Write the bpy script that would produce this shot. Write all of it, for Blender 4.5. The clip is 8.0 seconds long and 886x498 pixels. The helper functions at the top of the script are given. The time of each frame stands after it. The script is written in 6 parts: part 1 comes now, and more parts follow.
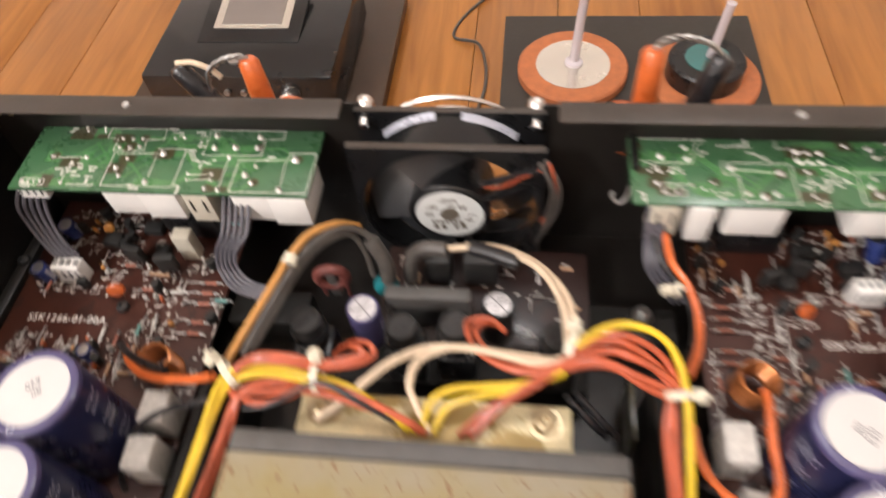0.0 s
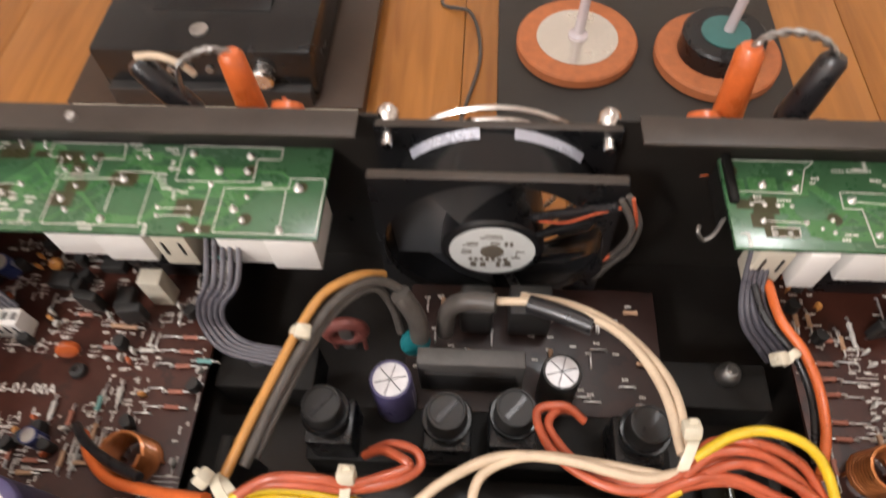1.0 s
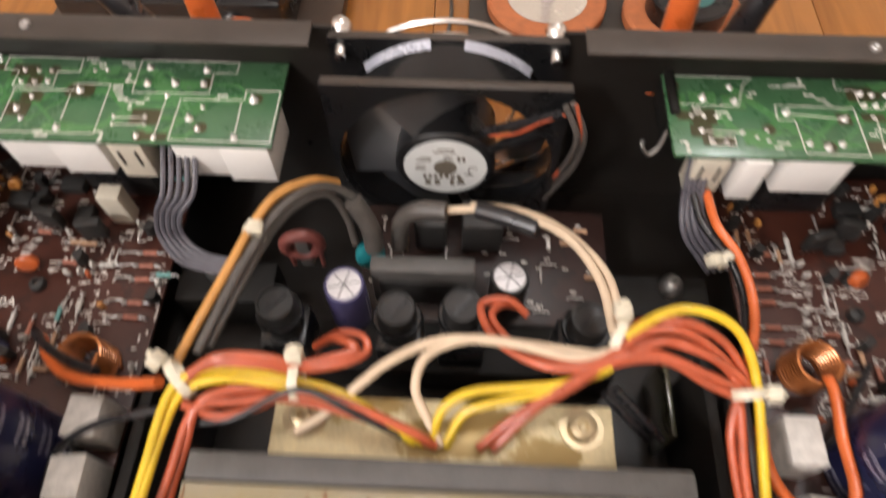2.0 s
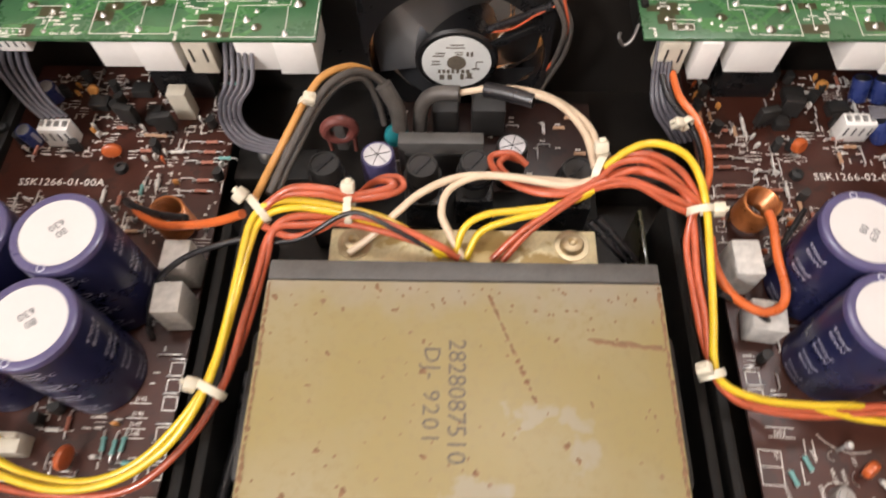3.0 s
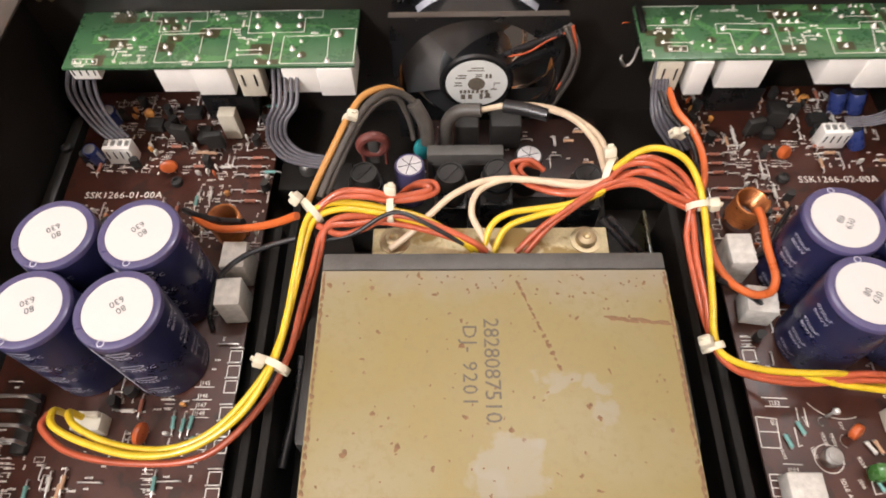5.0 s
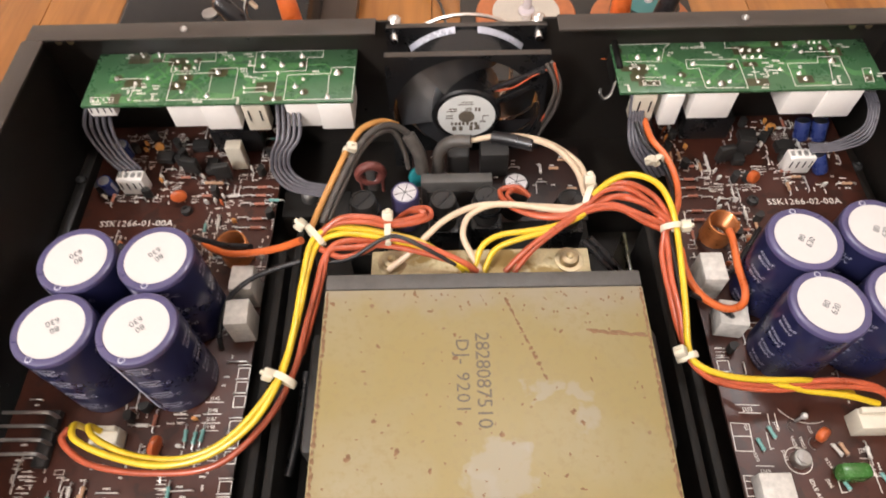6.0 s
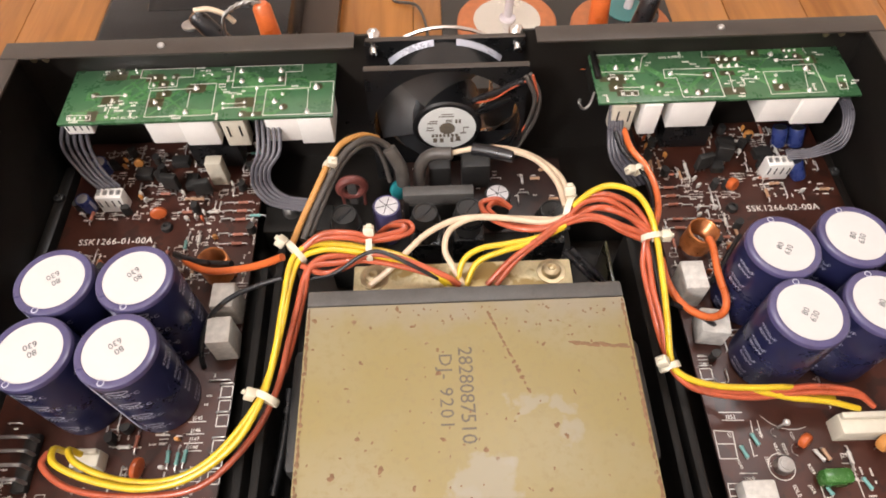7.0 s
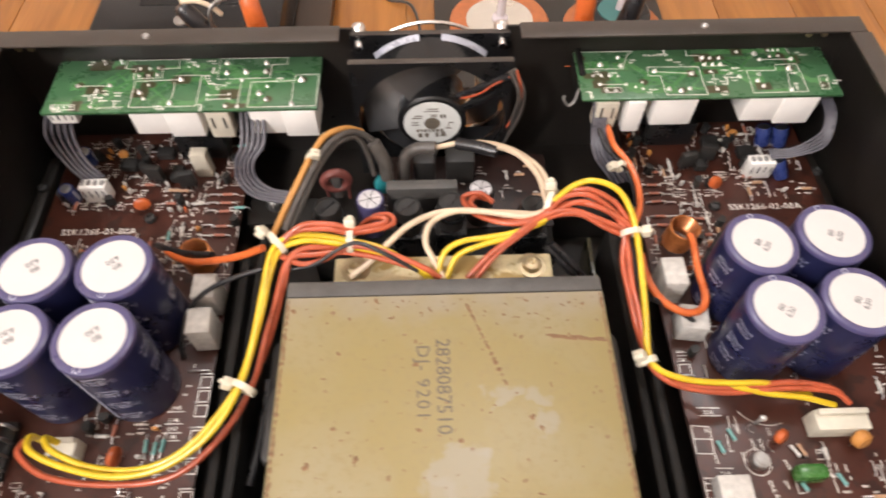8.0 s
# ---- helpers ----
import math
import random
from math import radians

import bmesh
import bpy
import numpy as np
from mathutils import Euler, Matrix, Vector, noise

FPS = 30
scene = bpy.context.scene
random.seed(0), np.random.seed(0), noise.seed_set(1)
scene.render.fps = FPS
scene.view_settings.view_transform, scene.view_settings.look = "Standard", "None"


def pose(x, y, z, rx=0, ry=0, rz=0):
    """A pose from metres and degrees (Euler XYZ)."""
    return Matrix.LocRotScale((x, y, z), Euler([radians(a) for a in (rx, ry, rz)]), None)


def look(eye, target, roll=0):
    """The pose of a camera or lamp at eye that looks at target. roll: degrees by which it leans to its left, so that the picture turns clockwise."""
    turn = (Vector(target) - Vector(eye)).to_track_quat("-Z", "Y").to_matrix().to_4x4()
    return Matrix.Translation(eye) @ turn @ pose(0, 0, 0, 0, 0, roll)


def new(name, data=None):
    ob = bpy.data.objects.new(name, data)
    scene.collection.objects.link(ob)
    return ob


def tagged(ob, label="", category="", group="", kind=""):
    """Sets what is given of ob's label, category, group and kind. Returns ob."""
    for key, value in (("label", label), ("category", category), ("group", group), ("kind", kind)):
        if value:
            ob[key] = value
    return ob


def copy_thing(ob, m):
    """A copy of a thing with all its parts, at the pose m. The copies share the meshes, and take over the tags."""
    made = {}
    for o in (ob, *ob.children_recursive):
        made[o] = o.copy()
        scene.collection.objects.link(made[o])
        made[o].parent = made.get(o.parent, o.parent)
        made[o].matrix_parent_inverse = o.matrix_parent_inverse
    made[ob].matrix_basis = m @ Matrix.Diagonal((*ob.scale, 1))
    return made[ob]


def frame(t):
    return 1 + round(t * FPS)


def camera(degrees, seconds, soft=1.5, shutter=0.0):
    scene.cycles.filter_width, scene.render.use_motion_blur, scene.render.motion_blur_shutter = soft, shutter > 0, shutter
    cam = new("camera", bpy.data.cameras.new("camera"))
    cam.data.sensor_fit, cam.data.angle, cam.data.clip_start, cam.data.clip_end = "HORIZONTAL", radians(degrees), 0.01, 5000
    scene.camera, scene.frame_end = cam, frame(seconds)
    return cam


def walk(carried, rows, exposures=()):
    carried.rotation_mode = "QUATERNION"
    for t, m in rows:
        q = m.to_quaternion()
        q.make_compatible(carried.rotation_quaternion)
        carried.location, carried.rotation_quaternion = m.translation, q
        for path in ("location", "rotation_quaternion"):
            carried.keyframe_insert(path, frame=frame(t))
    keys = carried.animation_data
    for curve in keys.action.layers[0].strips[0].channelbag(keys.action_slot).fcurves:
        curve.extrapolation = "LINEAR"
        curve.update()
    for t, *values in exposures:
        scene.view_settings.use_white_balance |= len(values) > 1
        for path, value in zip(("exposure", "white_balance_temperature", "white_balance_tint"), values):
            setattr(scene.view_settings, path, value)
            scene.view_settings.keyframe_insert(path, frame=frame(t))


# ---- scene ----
cam = camera(68.4, 8.0, 1.8, 1.0)
PATH = [
    (0, (0.0300, 0.0648, 0.2467), (-0.1960, 1.1980, -1.3860), -7.00),
    (0.5, (-0.0033, 0.1055, 0.2361), (-0.1564, 1.1994, -1.4312), -3.71),
    (1, (-0.0045, 0.1199, 0.2184), (-0.1157, 1.1607, -1.4859), -3.29),
    (1.2, (-0.0053, 0.1190, 0.2134), (-0.0895, 1.1426, -1.5027), -1.90),
    (2.3, (0.0097, 0.0759, 0.2113), (-0.0382, 1.0523, -1.5335), -0.58),
    (2.5, (0.0100, 0.0599, 0.2210), (-0.0403, 0.9955, -1.5459), -1.02),
    (3, (0.0011, 0.0346, 0.2344), (-0.0412, 0.9720, -1.5318), -1.59),
    (3.5, (-0.0028, 0.0278, 0.2366), (-0.0287, 0.9655, -1.5297), -1.83),
    (4, (-0.0064, 0.0252, 0.2407), (-0.0297, 0.9809, -1.5160), -1.65),
    (4.5, (-0.0109, 0.0193, 0.2485), (-0.0385, 0.9994, -1.4947), -1.77),
    (4.7, (-0.0111, 0.0151, 0.2517), (-0.0524, 1.0048, -1.4855), -2.27),
    (5.8, (-0.0091, -0.0033, 0.2682), (-0.0296, 1.0707, -1.4188), -1.77),
    (6, (-0.0102, -0.0039, 0.2723), (-0.0299, 1.0765, -1.4106), -1.86),
    (6.5, (-0.0137, -0.0044, 0.2755), (-0.0135, 1.0840, -1.4024), -1.37),
    (7, (-0.0075, -0.0005, 0.2742), (0.0103, 1.0908, -1.4017), -1.25),
    (7.5, (-0.0124, -0.0016, 0.2752), (0.0002, 1.0901, -1.4006), -1.05),
    (8, (-0.0012, -0.0043, 0.2727), (0.0297, 1.0914, -1.4002), -0.00),
]
walk(cam, [(t, look(eye, target, roll)) for t, eye, target, roll in PATH],
     [(0.0, 0.0), (0.5, -0.1), (1.0, -0.25), (1.5, -0.25), (2.5, -0.1), (4.5, -0.02), (6.0, 0.02), (7.0, 0.06), (8.0, 0.09)])

# ---- light: unseen main lamp and an added rear fill in a closed room ----
world = bpy.data.worlds.new("room_air")
world.use_nodes = True
world.node_tree.nodes["Background"].inputs[0].default_value = (1.0, 0.95, 0.88, 1)
world.node_tree.nodes["Background"].inputs[1].default_value = 0.06
scene.world = world
scene.view_settings.exposure = 0.0


def lamp(name, eye, radius, watts, colour):
    data = bpy.data.lights.new(name, "POINT")
    data.shadow_soft_size, data.energy, data.color = radius, watts, colour
    ob = new(name, data)
    ob.location = eye
    return ob


lamp("unseen_lamp_light", (-1.00, -0.95, 1.38), 0.15, 96.0, (0.980, 0.950, 0.970))
# added fill: no lamp known here, it brightens the ceiling and the back
lamp("unseen_lamp_light", (0.30, 0.70, 2.04), 0.12, 30.0, (0.97, 0.97, 1.0))


# ---- materials ----
def material(name, colour, rough=0.5, metal=0.0, vary=0.25, scale=60.0, bump=0.0, bump_scale=400.0, coat=0.0, spots=None, specular=0.5):
    """Principled surface with two scales of noise in colour and roughness, and fine relief. spots: (colour, scale, threshold)."""
    mat = bpy.data.materials.new(name)
    mat.use_nodes = True
    nt = mat.node_tree
    n, l = nt.nodes, nt.links
    p = n["Principled BSDF"]
    tc = n.new("ShaderNodeTexCoord")
    big, fine = n.new("ShaderNodeTexNoise"), n.new("ShaderNodeTexNoise")
    big.inputs["Scale"].default_value, big.inputs["Detail"].default_value = scale, 4
    fine.inputs["Scale"].default_value, fine.inputs["Detail"].default_value = scale * 9, 3
    l.new(tc.outputs["Object"], big.inputs["Vector"])
    l.new(tc.outputs["Object"], fine.inputs["Vector"])
    add = n.new("ShaderNodeMath")
    add.operation = "MULTIPLY_ADD"
    l.new(fine.outputs["Fac"], add.inputs[0])
    add.inputs[1].default_value = 0.4
    l.new(big.outputs["Fac"], add.inputs[2])
    ramp = n.new("ShaderNodeMapRange")
    ramp.inputs["From Min"].default_value, ramp.inputs["From Max"].default_value = 0.4, 1.0
    ramp.inputs["To Min"].default_value, ramp.inputs["To Max"].default_value = 1 - vary, 1 + vary
    l.new(add.outputs[0], ramp.inputs["Value"])
    mix = n.new("ShaderNodeVectorMath")
    mix.operation = "SCALE"
    mix.inputs[0].default_value = colour
    l.new(ramp.outputs[0], mix.inputs["Scale"])
    out = mix.outputs[0]
    if spots:
        sc, ss, st = spots
        sn = n.new("ShaderNodeTexNoise")
        sn.inputs["Scale"].default_value, sn.inputs["Detail"].default_value = ss, 5
        l.new(tc.outputs["Object"], sn.inputs["Vector"])
        sr = n.new("ShaderNodeMapRange")
        sr.inputs["From Min"].default_value, sr.inputs["From Max"].default_value = st, st + 0.04
        l.new(sn.outputs["Fac"], sr.inputs["Value"])
        sm = n.new("ShaderNodeMix")
        sm.data_type = "RGBA"
        l.new(sr.outputs[0], sm.inputs["Factor"])
        l.new(out, sm.inputs["A"])
        sm.inputs["B"].default_value = (*sc, 1)
        out = sm.outputs["Result"]
    l.new(out, p.inputs["Base Color"])
    rr = n.new("ShaderNodeMapRange")
    rr.inputs["From Min"].default_value, rr.inputs["From Max"].default_value = 0.4, 1.0
    rr.inputs["To Min"].default_value, rr.inputs["To Max"].default_value = max(0.03, rough - 0.1), min(1, rough + 0.12)
    l.new(add.outputs[0], rr.inputs["Value"])
    l.new(rr.outputs[0], p.inputs["Roughness"])
    p.inputs["Metallic"].default_value = metal
    p.inputs["Specular IOR Level"].default_value = specular
    p.inputs["Coat Weight"].default_value = coat
    p.inputs["Coat Roughness"].default_value = 0.15
    if bump:
        bn, bp = n.new("ShaderNodeTexNoise"), n.new("ShaderNodeBump")
        bn.inputs["Scale"].default_value = bump_scale
        l.new(tc.outputs["Object"], bn.inputs["Vector"])
        l.new(bn.outputs["Fac"], bp.inputs["Height"])
        bp.inputs["Strength"].default_value, bp.inputs["Distance"].default_value = bump, 0.0004
        l.new(bp.outputs[0], p.inputs["Normal"])
    return mat


M = {
    "black_steel": material("black_steel", (0.0160, 0.0135, 0.0112), 0.36, 0.0, 0.3, 40, 0.25, 1500),
    "pale_top": material("pale_top", (0.66, 0.64, 0.64), 0.4, 0.25, 0.15, 250),
    "rim_highlight": material("rim_highlight", (0.46, 0.48, 0.55), 0.3, 0.4, 0.15, 100),
    "gloss_black": material("gloss_black", (0.012, 0.012, 0.0125), 0.20, 0.0, 0.05, 8),
    "blade_black": material("blade_black", (0.034, 0.035, 0.037), 0.36, 0.0, 0.15, 60, specular=0.9, coat=0.8),
    # paler copy of black_steel: ceiling light painted into upward faces
    "toplit_steel": material("toplit_steel", (0.052, 0.041, 0.033), 0.42, 0.0, 0.25, 60, 0.2, 1200),
    "matt_black": material("matt_black", (0.0120, 0.0108, 0.0094), 0.6, 0.0, 0.3, 60, 0.2, 900, specular=0.2),
    "black_plastic": material("black_plastic", (0.009, 0.009, 0.0095), 0.30, 0.0, 0.2, 80),
    "dull_plastic": material("dull_plastic", (0.022, 0.0205, 0.019), 0.55, 0.0, 0.3, 120, 0.1),
    "grey_plastic": material("grey_plastic", (0.085, 0.080, 0.074), 0.5, 0.0, 0.3, 120, 0.1),
    "chrome": material("chrome", (0.75, 0.73, 0.70), 0.22, 1.0, 0.1, 200),
    "dull_metal": material("dull_metal", (0.45, 0.44, 0.42), 0.42, 1.0, 0.25, 150, 0.1),
    "brass": material("brass", (0.50, 0.41, 0.26), 0.40, 0.9, 0.3, 150),
    "copper": material("copper", (0.44, 0.15, 0.042), 0.34, 0.7, 0.25, 300, coat=0.4),
    "zinc": material("zinc", (0.64, 0.55, 0.33), 0.42, 0.35, 0.35, 90, 0.15, 300, spots=((0.36, 0.25, 0.09), 60, 0.55)),
    "white_plastic": material("white_plastic", (0.86, 0.83, 0.78), 0.38, 0.0, 0.05, 60),
    "beige_plastic": material("beige_plastic", (0.62, 0.57, 0.46), 0.45, 0.0, 0.1, 90),
    "nylon": material("nylon", (0.68, 0.62, 0.48), 0.4, 0.0, 0.1, 200, coat=0.1),
    "ceramic": material("ceramic", (0.58, 0.55, 0.50), 0.8, 0.0, 0.25, 300, 0.5, 900),
    "cap_sleeve": material("cap_sleeve", (0.013, 0.015, 0.052), 0.30, 0.0, 0.15, 60, coat=0.25),
    "cap_rim": material("cap_rim", (0.078, 0.068, 0.155), 0.32, 0.0, 0.12, 90, coat=0.25),
    "cap_label": material("cap_label", (0.60, 0.575, 0.55), 0.6, 0.0, 0.03, 60),
    "print_white": material("print_white", (0.80, 0.76, 0.69), 0.6, 0.0, 0.12, 800),
    "print_pale": material("print_pale", (0.46, 0.46, 0.54), 0.5, 0.0, 0.15, 500),
    "print_dark": material("print_dark", (0.14, 0.115, 0.085), 0.7, 0.0, 0.3, 900),
    "print_grey": material("print_grey", (0.12, 0.12, 0.125), 0.7, 0.0, 0.3, 900),
    "red": material("red_insulation", (0.46, 0.092, 0.038), 0.33, 0.0, 0.28, 110, coat=0.55),
    "orange": material("orange_insulation", (0.64, 0.135, 0.030), 0.32, 0.0, 0.22, 110, coat=0.55),
    "yellow": material("yellow_insulation", (0.70, 0.475, 0.020), 0.33, 0.0, 0.22, 110, coat=0.55),
    "cream": material("cream_insulation", (0.64, 0.50, 0.35), 0.42, 0.0, 0.15, 150, coat=0.1),
    "tan": material("tan_insulation", (0.58, 0.28, 0.075), 0.38, 0.0, 0.18, 150, coat=0.1),
    "black": material("black_insulation", (0.018, 0.017, 0.018), 0.30, 0.0, 0.2, 200, coat=0.2),
    "grey": material("grey_insulation", (0.085, 0.075, 0.066), 0.45, 0.0, 0.3, 200),
    "ribbon": material("ribbon_insulation", (0.105, 0.10, 0.115), 0.32, 0.0, 0.2, 200, coat=0.1),
    "teal": material("teal_sleeve", (0.015, 0.20, 0.22), 0.4, 0.0, 0.2, 200),
    "maroon": material("maroon_coating", (0.17, 0.05, 0.04), 0.4, 0.0, 0.25, 200),
    "pcb_brown": material("pcb_brown", (0.056, 0.0160, 0.009), 0.42, 0.0, 0.35, 45, 0.1, 500, coat=0.04, spots=((0.035, 0.0125, 0.008), 110, 0.56)),
    "pcb_dark": material("pcb_dark", (0.026, 0.0105, 0.0075), 0.42, 0.0, 0.35, 45, 0.1, 500, coat=0.1, spots=((0.018, 0.009, 0.007), 110, 0.54)),
    "pcb_edge": material("pcb_edge", (0.16, 0.10, 0.05), 0.7, 0.0, 0.2, 200),
    "pcb_green": material("pcb_green", (0.050, 0.132, 0.058), 0.28, 0.0, 0.2, 60, 0.1, 300, coat=0.6),
    "pcb_trace": material("pcb_trace", (0.080, 0.210, 0.076), 0.26, 0.0, 0.15, 60, coat=0.6),
    "pcb_bare": material("pcb_bare", (0.058, 0.054, 0.024), 0.32, 0.0, 0.2, 60, coat=0.6),
    "solder": material("solder", (0.74, 0.72, 0.68), 0.38, 0.65, 0.2, 600, 0.2, 900),
    "orange_cap": material("orange_capacitor", (0.50, 0.105, 0.025), 0.35, 0.0, 0.15, 200, coat=0.2),
    "amber_cap": material("amber_capacitor", (0.55, 0.24, 0.06), 0.4, 0.0, 0.15, 200),
    "green_film": material("green_film", (0.05, 0.16, 0.035), 0.25, 0.0, 0.2, 200, coat=0.3),
    "res_tan": material("resistor_tan", (0.45, 0.27, 0.16), 0.45, 0.0, 0.2, 300),
    "res_teal": material("resistor_teal", (0.16, 0.36, 0.33), 0.45, 0.0, 0.2, 300),
    "res_pink": material("resistor_pink", (0.38, 0.145, 0.095), 0.45, 0.0, 0.2, 300),
    "blue_sleeve": material("blue_sleeve", (0.028, 0.045, 0.17), 0.3, 0.0, 0.15, 200, coat=0.2),
    "paper_label": material("paper_label", (0.72, 0.73, 0.70), 0.5, 0.0, 0.05, 200),
    "disc_cork": material("disc_orange_cork", (0.46, 0.15, 0.055), 0.75, 0.0, 0.2, 120, 0.3, 600),
    "disc_silver": material("disc_silver", (0.74, 0.70, 0.62), 0.20, 0.75, 0.08, 30),
    "disc_teal": material("disc_teal", (0.05, 0.16, 0.15), 0.45, 0.0, 0.15, 60),
    "spindle": material("spindle_plastic", (0.62, 0.56, 0.58), 0.2, 0.0, 0.05, 60, coat=0.3),
    "slab": material("slab_charcoal", (0.028, 0.024, 0.019), 0.5, 0.0, 0.3, 20, 0.2, 200),
    "slab_brown": material("slab_brown", (0.085, 0.055, 0.035), 0.45, 0.0, 0.25, 20, 0.1, 200),
    "slab_dark": material("slab_dark_brown", (0.048, 0.027, 0.015), 0.35, 0.0, 0.25, 20, 0.1, 200),
    "screen": material("screen_grey", (0.20, 0.17, 0.15), 0.2, 0.0, 0.05, 20, coat=0.5),
    "plaster": material("plaster", (0.84, 0.81, 0.77), 0.85, 0.0, 0.06, 3, 0.2, 80),
}


def wood_material():
    mat = bpy.data.materials.new("varnished_wood")
    mat.use_nodes = True
    n, l = mat.node_tree.nodes, mat.node_tree.links
    p = n["Principled BSDF"]
    tc, mp, info = n.new("ShaderNodeTexCoord"), n.new("ShaderNodeMapping"), n.new("ShaderNodeObjectInfo")
    mp.inputs["Scale"].default_value = (16, 1.3, 16)
    off = n.new("ShaderNodeVectorMath")
    off.operation = "SCALE"
    off.inputs[0].default_value = (31.0, 17.0, 5.0)
    l.new(info.outputs["Random"], off.inputs["Scale"])
    l.new(off.outputs[0], mp.inputs["Location"])
    l.new(tc.outputs["Object"], mp.inputs["Vector"])
    grain, broad = n.new("ShaderNodeTexNoise"), n.new("ShaderNodeTexNoise")
    grain.inputs["Scale"].default_value, grain.inputs["Detail"].default_value = 6.0, 8
    grain.inputs["Distortion"].default_value = 0.6
    broad.inputs["Scale"].default_value, broad.inputs["Detail"].default_value = 1.2, 3
    l.new(mp.outputs[0], grain.inputs["Vector"])
    l.new(mp.outputs[0], broad.inputs["Vector"])
    add = n.new("ShaderNodeMath")
    add.operation = "ADD"
    l.new(grain.outputs["Fac"], add.inputs[0])
    l.new(broad.outputs["Fac"], add.inputs[1])
    add2 = n.new("ShaderNodeMath")
    add2.operation = "MULTIPLY_ADD"
    l.new(info.outputs["Random"], add2.inputs[0])
    add2.inputs[1].default_value = 0.25
    l.new(add.outputs[0], add2.inputs[2])
    ramp = n.new("ShaderNodeValToRGB")
    e = ramp.color_ramp.elements
    e[0].position, e[0].color = 0.62, (0.20, 0.067, 0.011, 1)
    e[1].position, e[1].color = 1.0, (0.44, 0.178, 0.036, 1)
    mr = n.new("ShaderNodeMapRange")
    mr.inputs["From Min"].default_value, mr.inputs["From Max"].default_value = 0.3, 1.55
    l.new(add2.outputs[0], mr.inputs["Value"])
    l.new(mr.outputs[0], ramp.inputs["Fac"])
    e[0].position, e[1].position = 0.2, 0.85
    l.new(ramp.outputs[0], p.inputs["Base Color"])
    p.inputs["Roughness"].default_value = 0.35
    p.inputs["Coat Weight"].default_value = 0.12
    p.inputs["Coat Roughness"].default_value = 0.25
    return mat


def transformer_material():
    """Yellowed tan lacquer over grey metal, with worn grey patches and rust specks."""
    mat = bpy.data.materials.new("tan_lacquer")
    mat.use_nodes = True
    n, l = mat.node_tree.nodes, mat.node_tree.links
    p = n["Principled BSDF"]
    tc = n.new("ShaderNodeTexCoord")

    def noise_mask(scale, lo, hi, detail=5, distortion=0.0):
        t, m = n.new("ShaderNodeTexNoise"), n.new("ShaderNodeMapRange")
        t.inputs["Scale"].default_value, t.inputs["Detail"].default_value = scale, detail
        t.inputs["Distortion"].default_value = distortion
        m.inputs["From Min"].default_value, m.inputs["From Max"].default_value = lo, hi
        l.new(tc.outputs["Object"], t.inputs["Vector"])
        l.new(t.outputs["Fac"], m.inputs["Value"])
        return m.outputs[0]

    def over(fac, a, b):
        m = n.new("ShaderNodeMix")
        m.data_type = "RGBA"
        l.new(fac, m.inputs["Factor"])
        if isinstance(a, tuple):
            m.inputs["A"].default_value = (*a, 1)
        else:
            l.new(a, m.inputs["A"])
        m.inputs["B"].default_value = (*b, 1)
        return m.outputs["Result"]

    base = over(noise_mask(20, 0.42, 0.68), (0.274, 0.217, 0.088), (0.294, 0.251, 0.149))
    base = over(noise_mask(420, 0.5, 0.8), base, (0.255, 0.200, 0.090))
    wob, scl, pos = n.new("ShaderNodeTexNoise"), n.new("ShaderNodeVectorMath"), n.new("ShaderNodeVectorMath")
    wob.inputs["Scale"].default_value, wob.inputs["Detail"].default_value = 70.0, 7
    l.new(tc.outputs["Object"], wob.inputs["Vector"])
    scl.operation, pos.operation = "MULTIPLY_ADD", "ADD"
    l.new(wob.outputs["Color"], scl.inputs[0])
    scl.inputs[1].default_value, scl.inputs[2].default_value = (0.034, 0.034, 0), (-0.017, -0.017, 0)
    l.new(scl.outputs[0], pos.inputs[0])
    l.new(tc.outputs["Object"], pos.inputs[1])

    def worn(x, y, r, soft, strength):
        flat, dist, m = n.new("ShaderNodeVectorMath"), n.new("ShaderNodeVectorMath"), n.new("ShaderNodeMapRange")
        flat.operation, dist.operation = "MULTIPLY", "DISTANCE"
        flat.inputs[1].default_value = (1, 1, 0)
        l.new(pos.outputs[0], flat.inputs[0])
        l.new(flat.outputs[0], dist.inputs[0])
        dist.inputs[1].default_value = (x, y, 0)
        m.inputs["From Min"].default_value, m.inputs["From Max"].default_value = r, r - soft
        m.inputs["To Max"].default_value = strength
        l.new(dist.outputs["Value"], m.inputs["Value"])
        return m.outputs[0]

    grey = (0.302, 0.270, 0.204)
    for x, y, r in ((0.004, -0.007, 0.0095), (-0.003, -0.015, 0.0090), (0.010, -0.002, 0.0045), (0.021, 0.020, 0.0042), (0.027, 0.015, 0.0046), (0.033, 0.008, 0.0036), (0.016, 0.024, 0.0022)):
        base = over(worn(x, y, r, 0.0022, 0.7), base, grey)
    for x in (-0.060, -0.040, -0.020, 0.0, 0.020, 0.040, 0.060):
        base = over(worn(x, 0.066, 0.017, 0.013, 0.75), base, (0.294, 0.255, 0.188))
    rust = noise_mask(190, 0.71, 0.75, 3)
    base = over(rust, base, (0.20, 0.115, 0.06))
    l.new(base, p.inputs["Base Color"])
    p.inputs["Roughness"].default_value = 0.5
    p.inputs["Coat Weight"].default_value = 0.12
    p.inputs["Coat Roughness"].default_value = 0.3
    b = n.new("ShaderNodeBump")
    b.inputs["Strength"].default_value, b.inputs["Distance"].default_value = 0.3, 0.0004
    l.new(rust, b.inputs["Height"])
    l.new(b.outputs[0], p.inputs["Normal"])
    return mat


M["wood"] = wood_material()
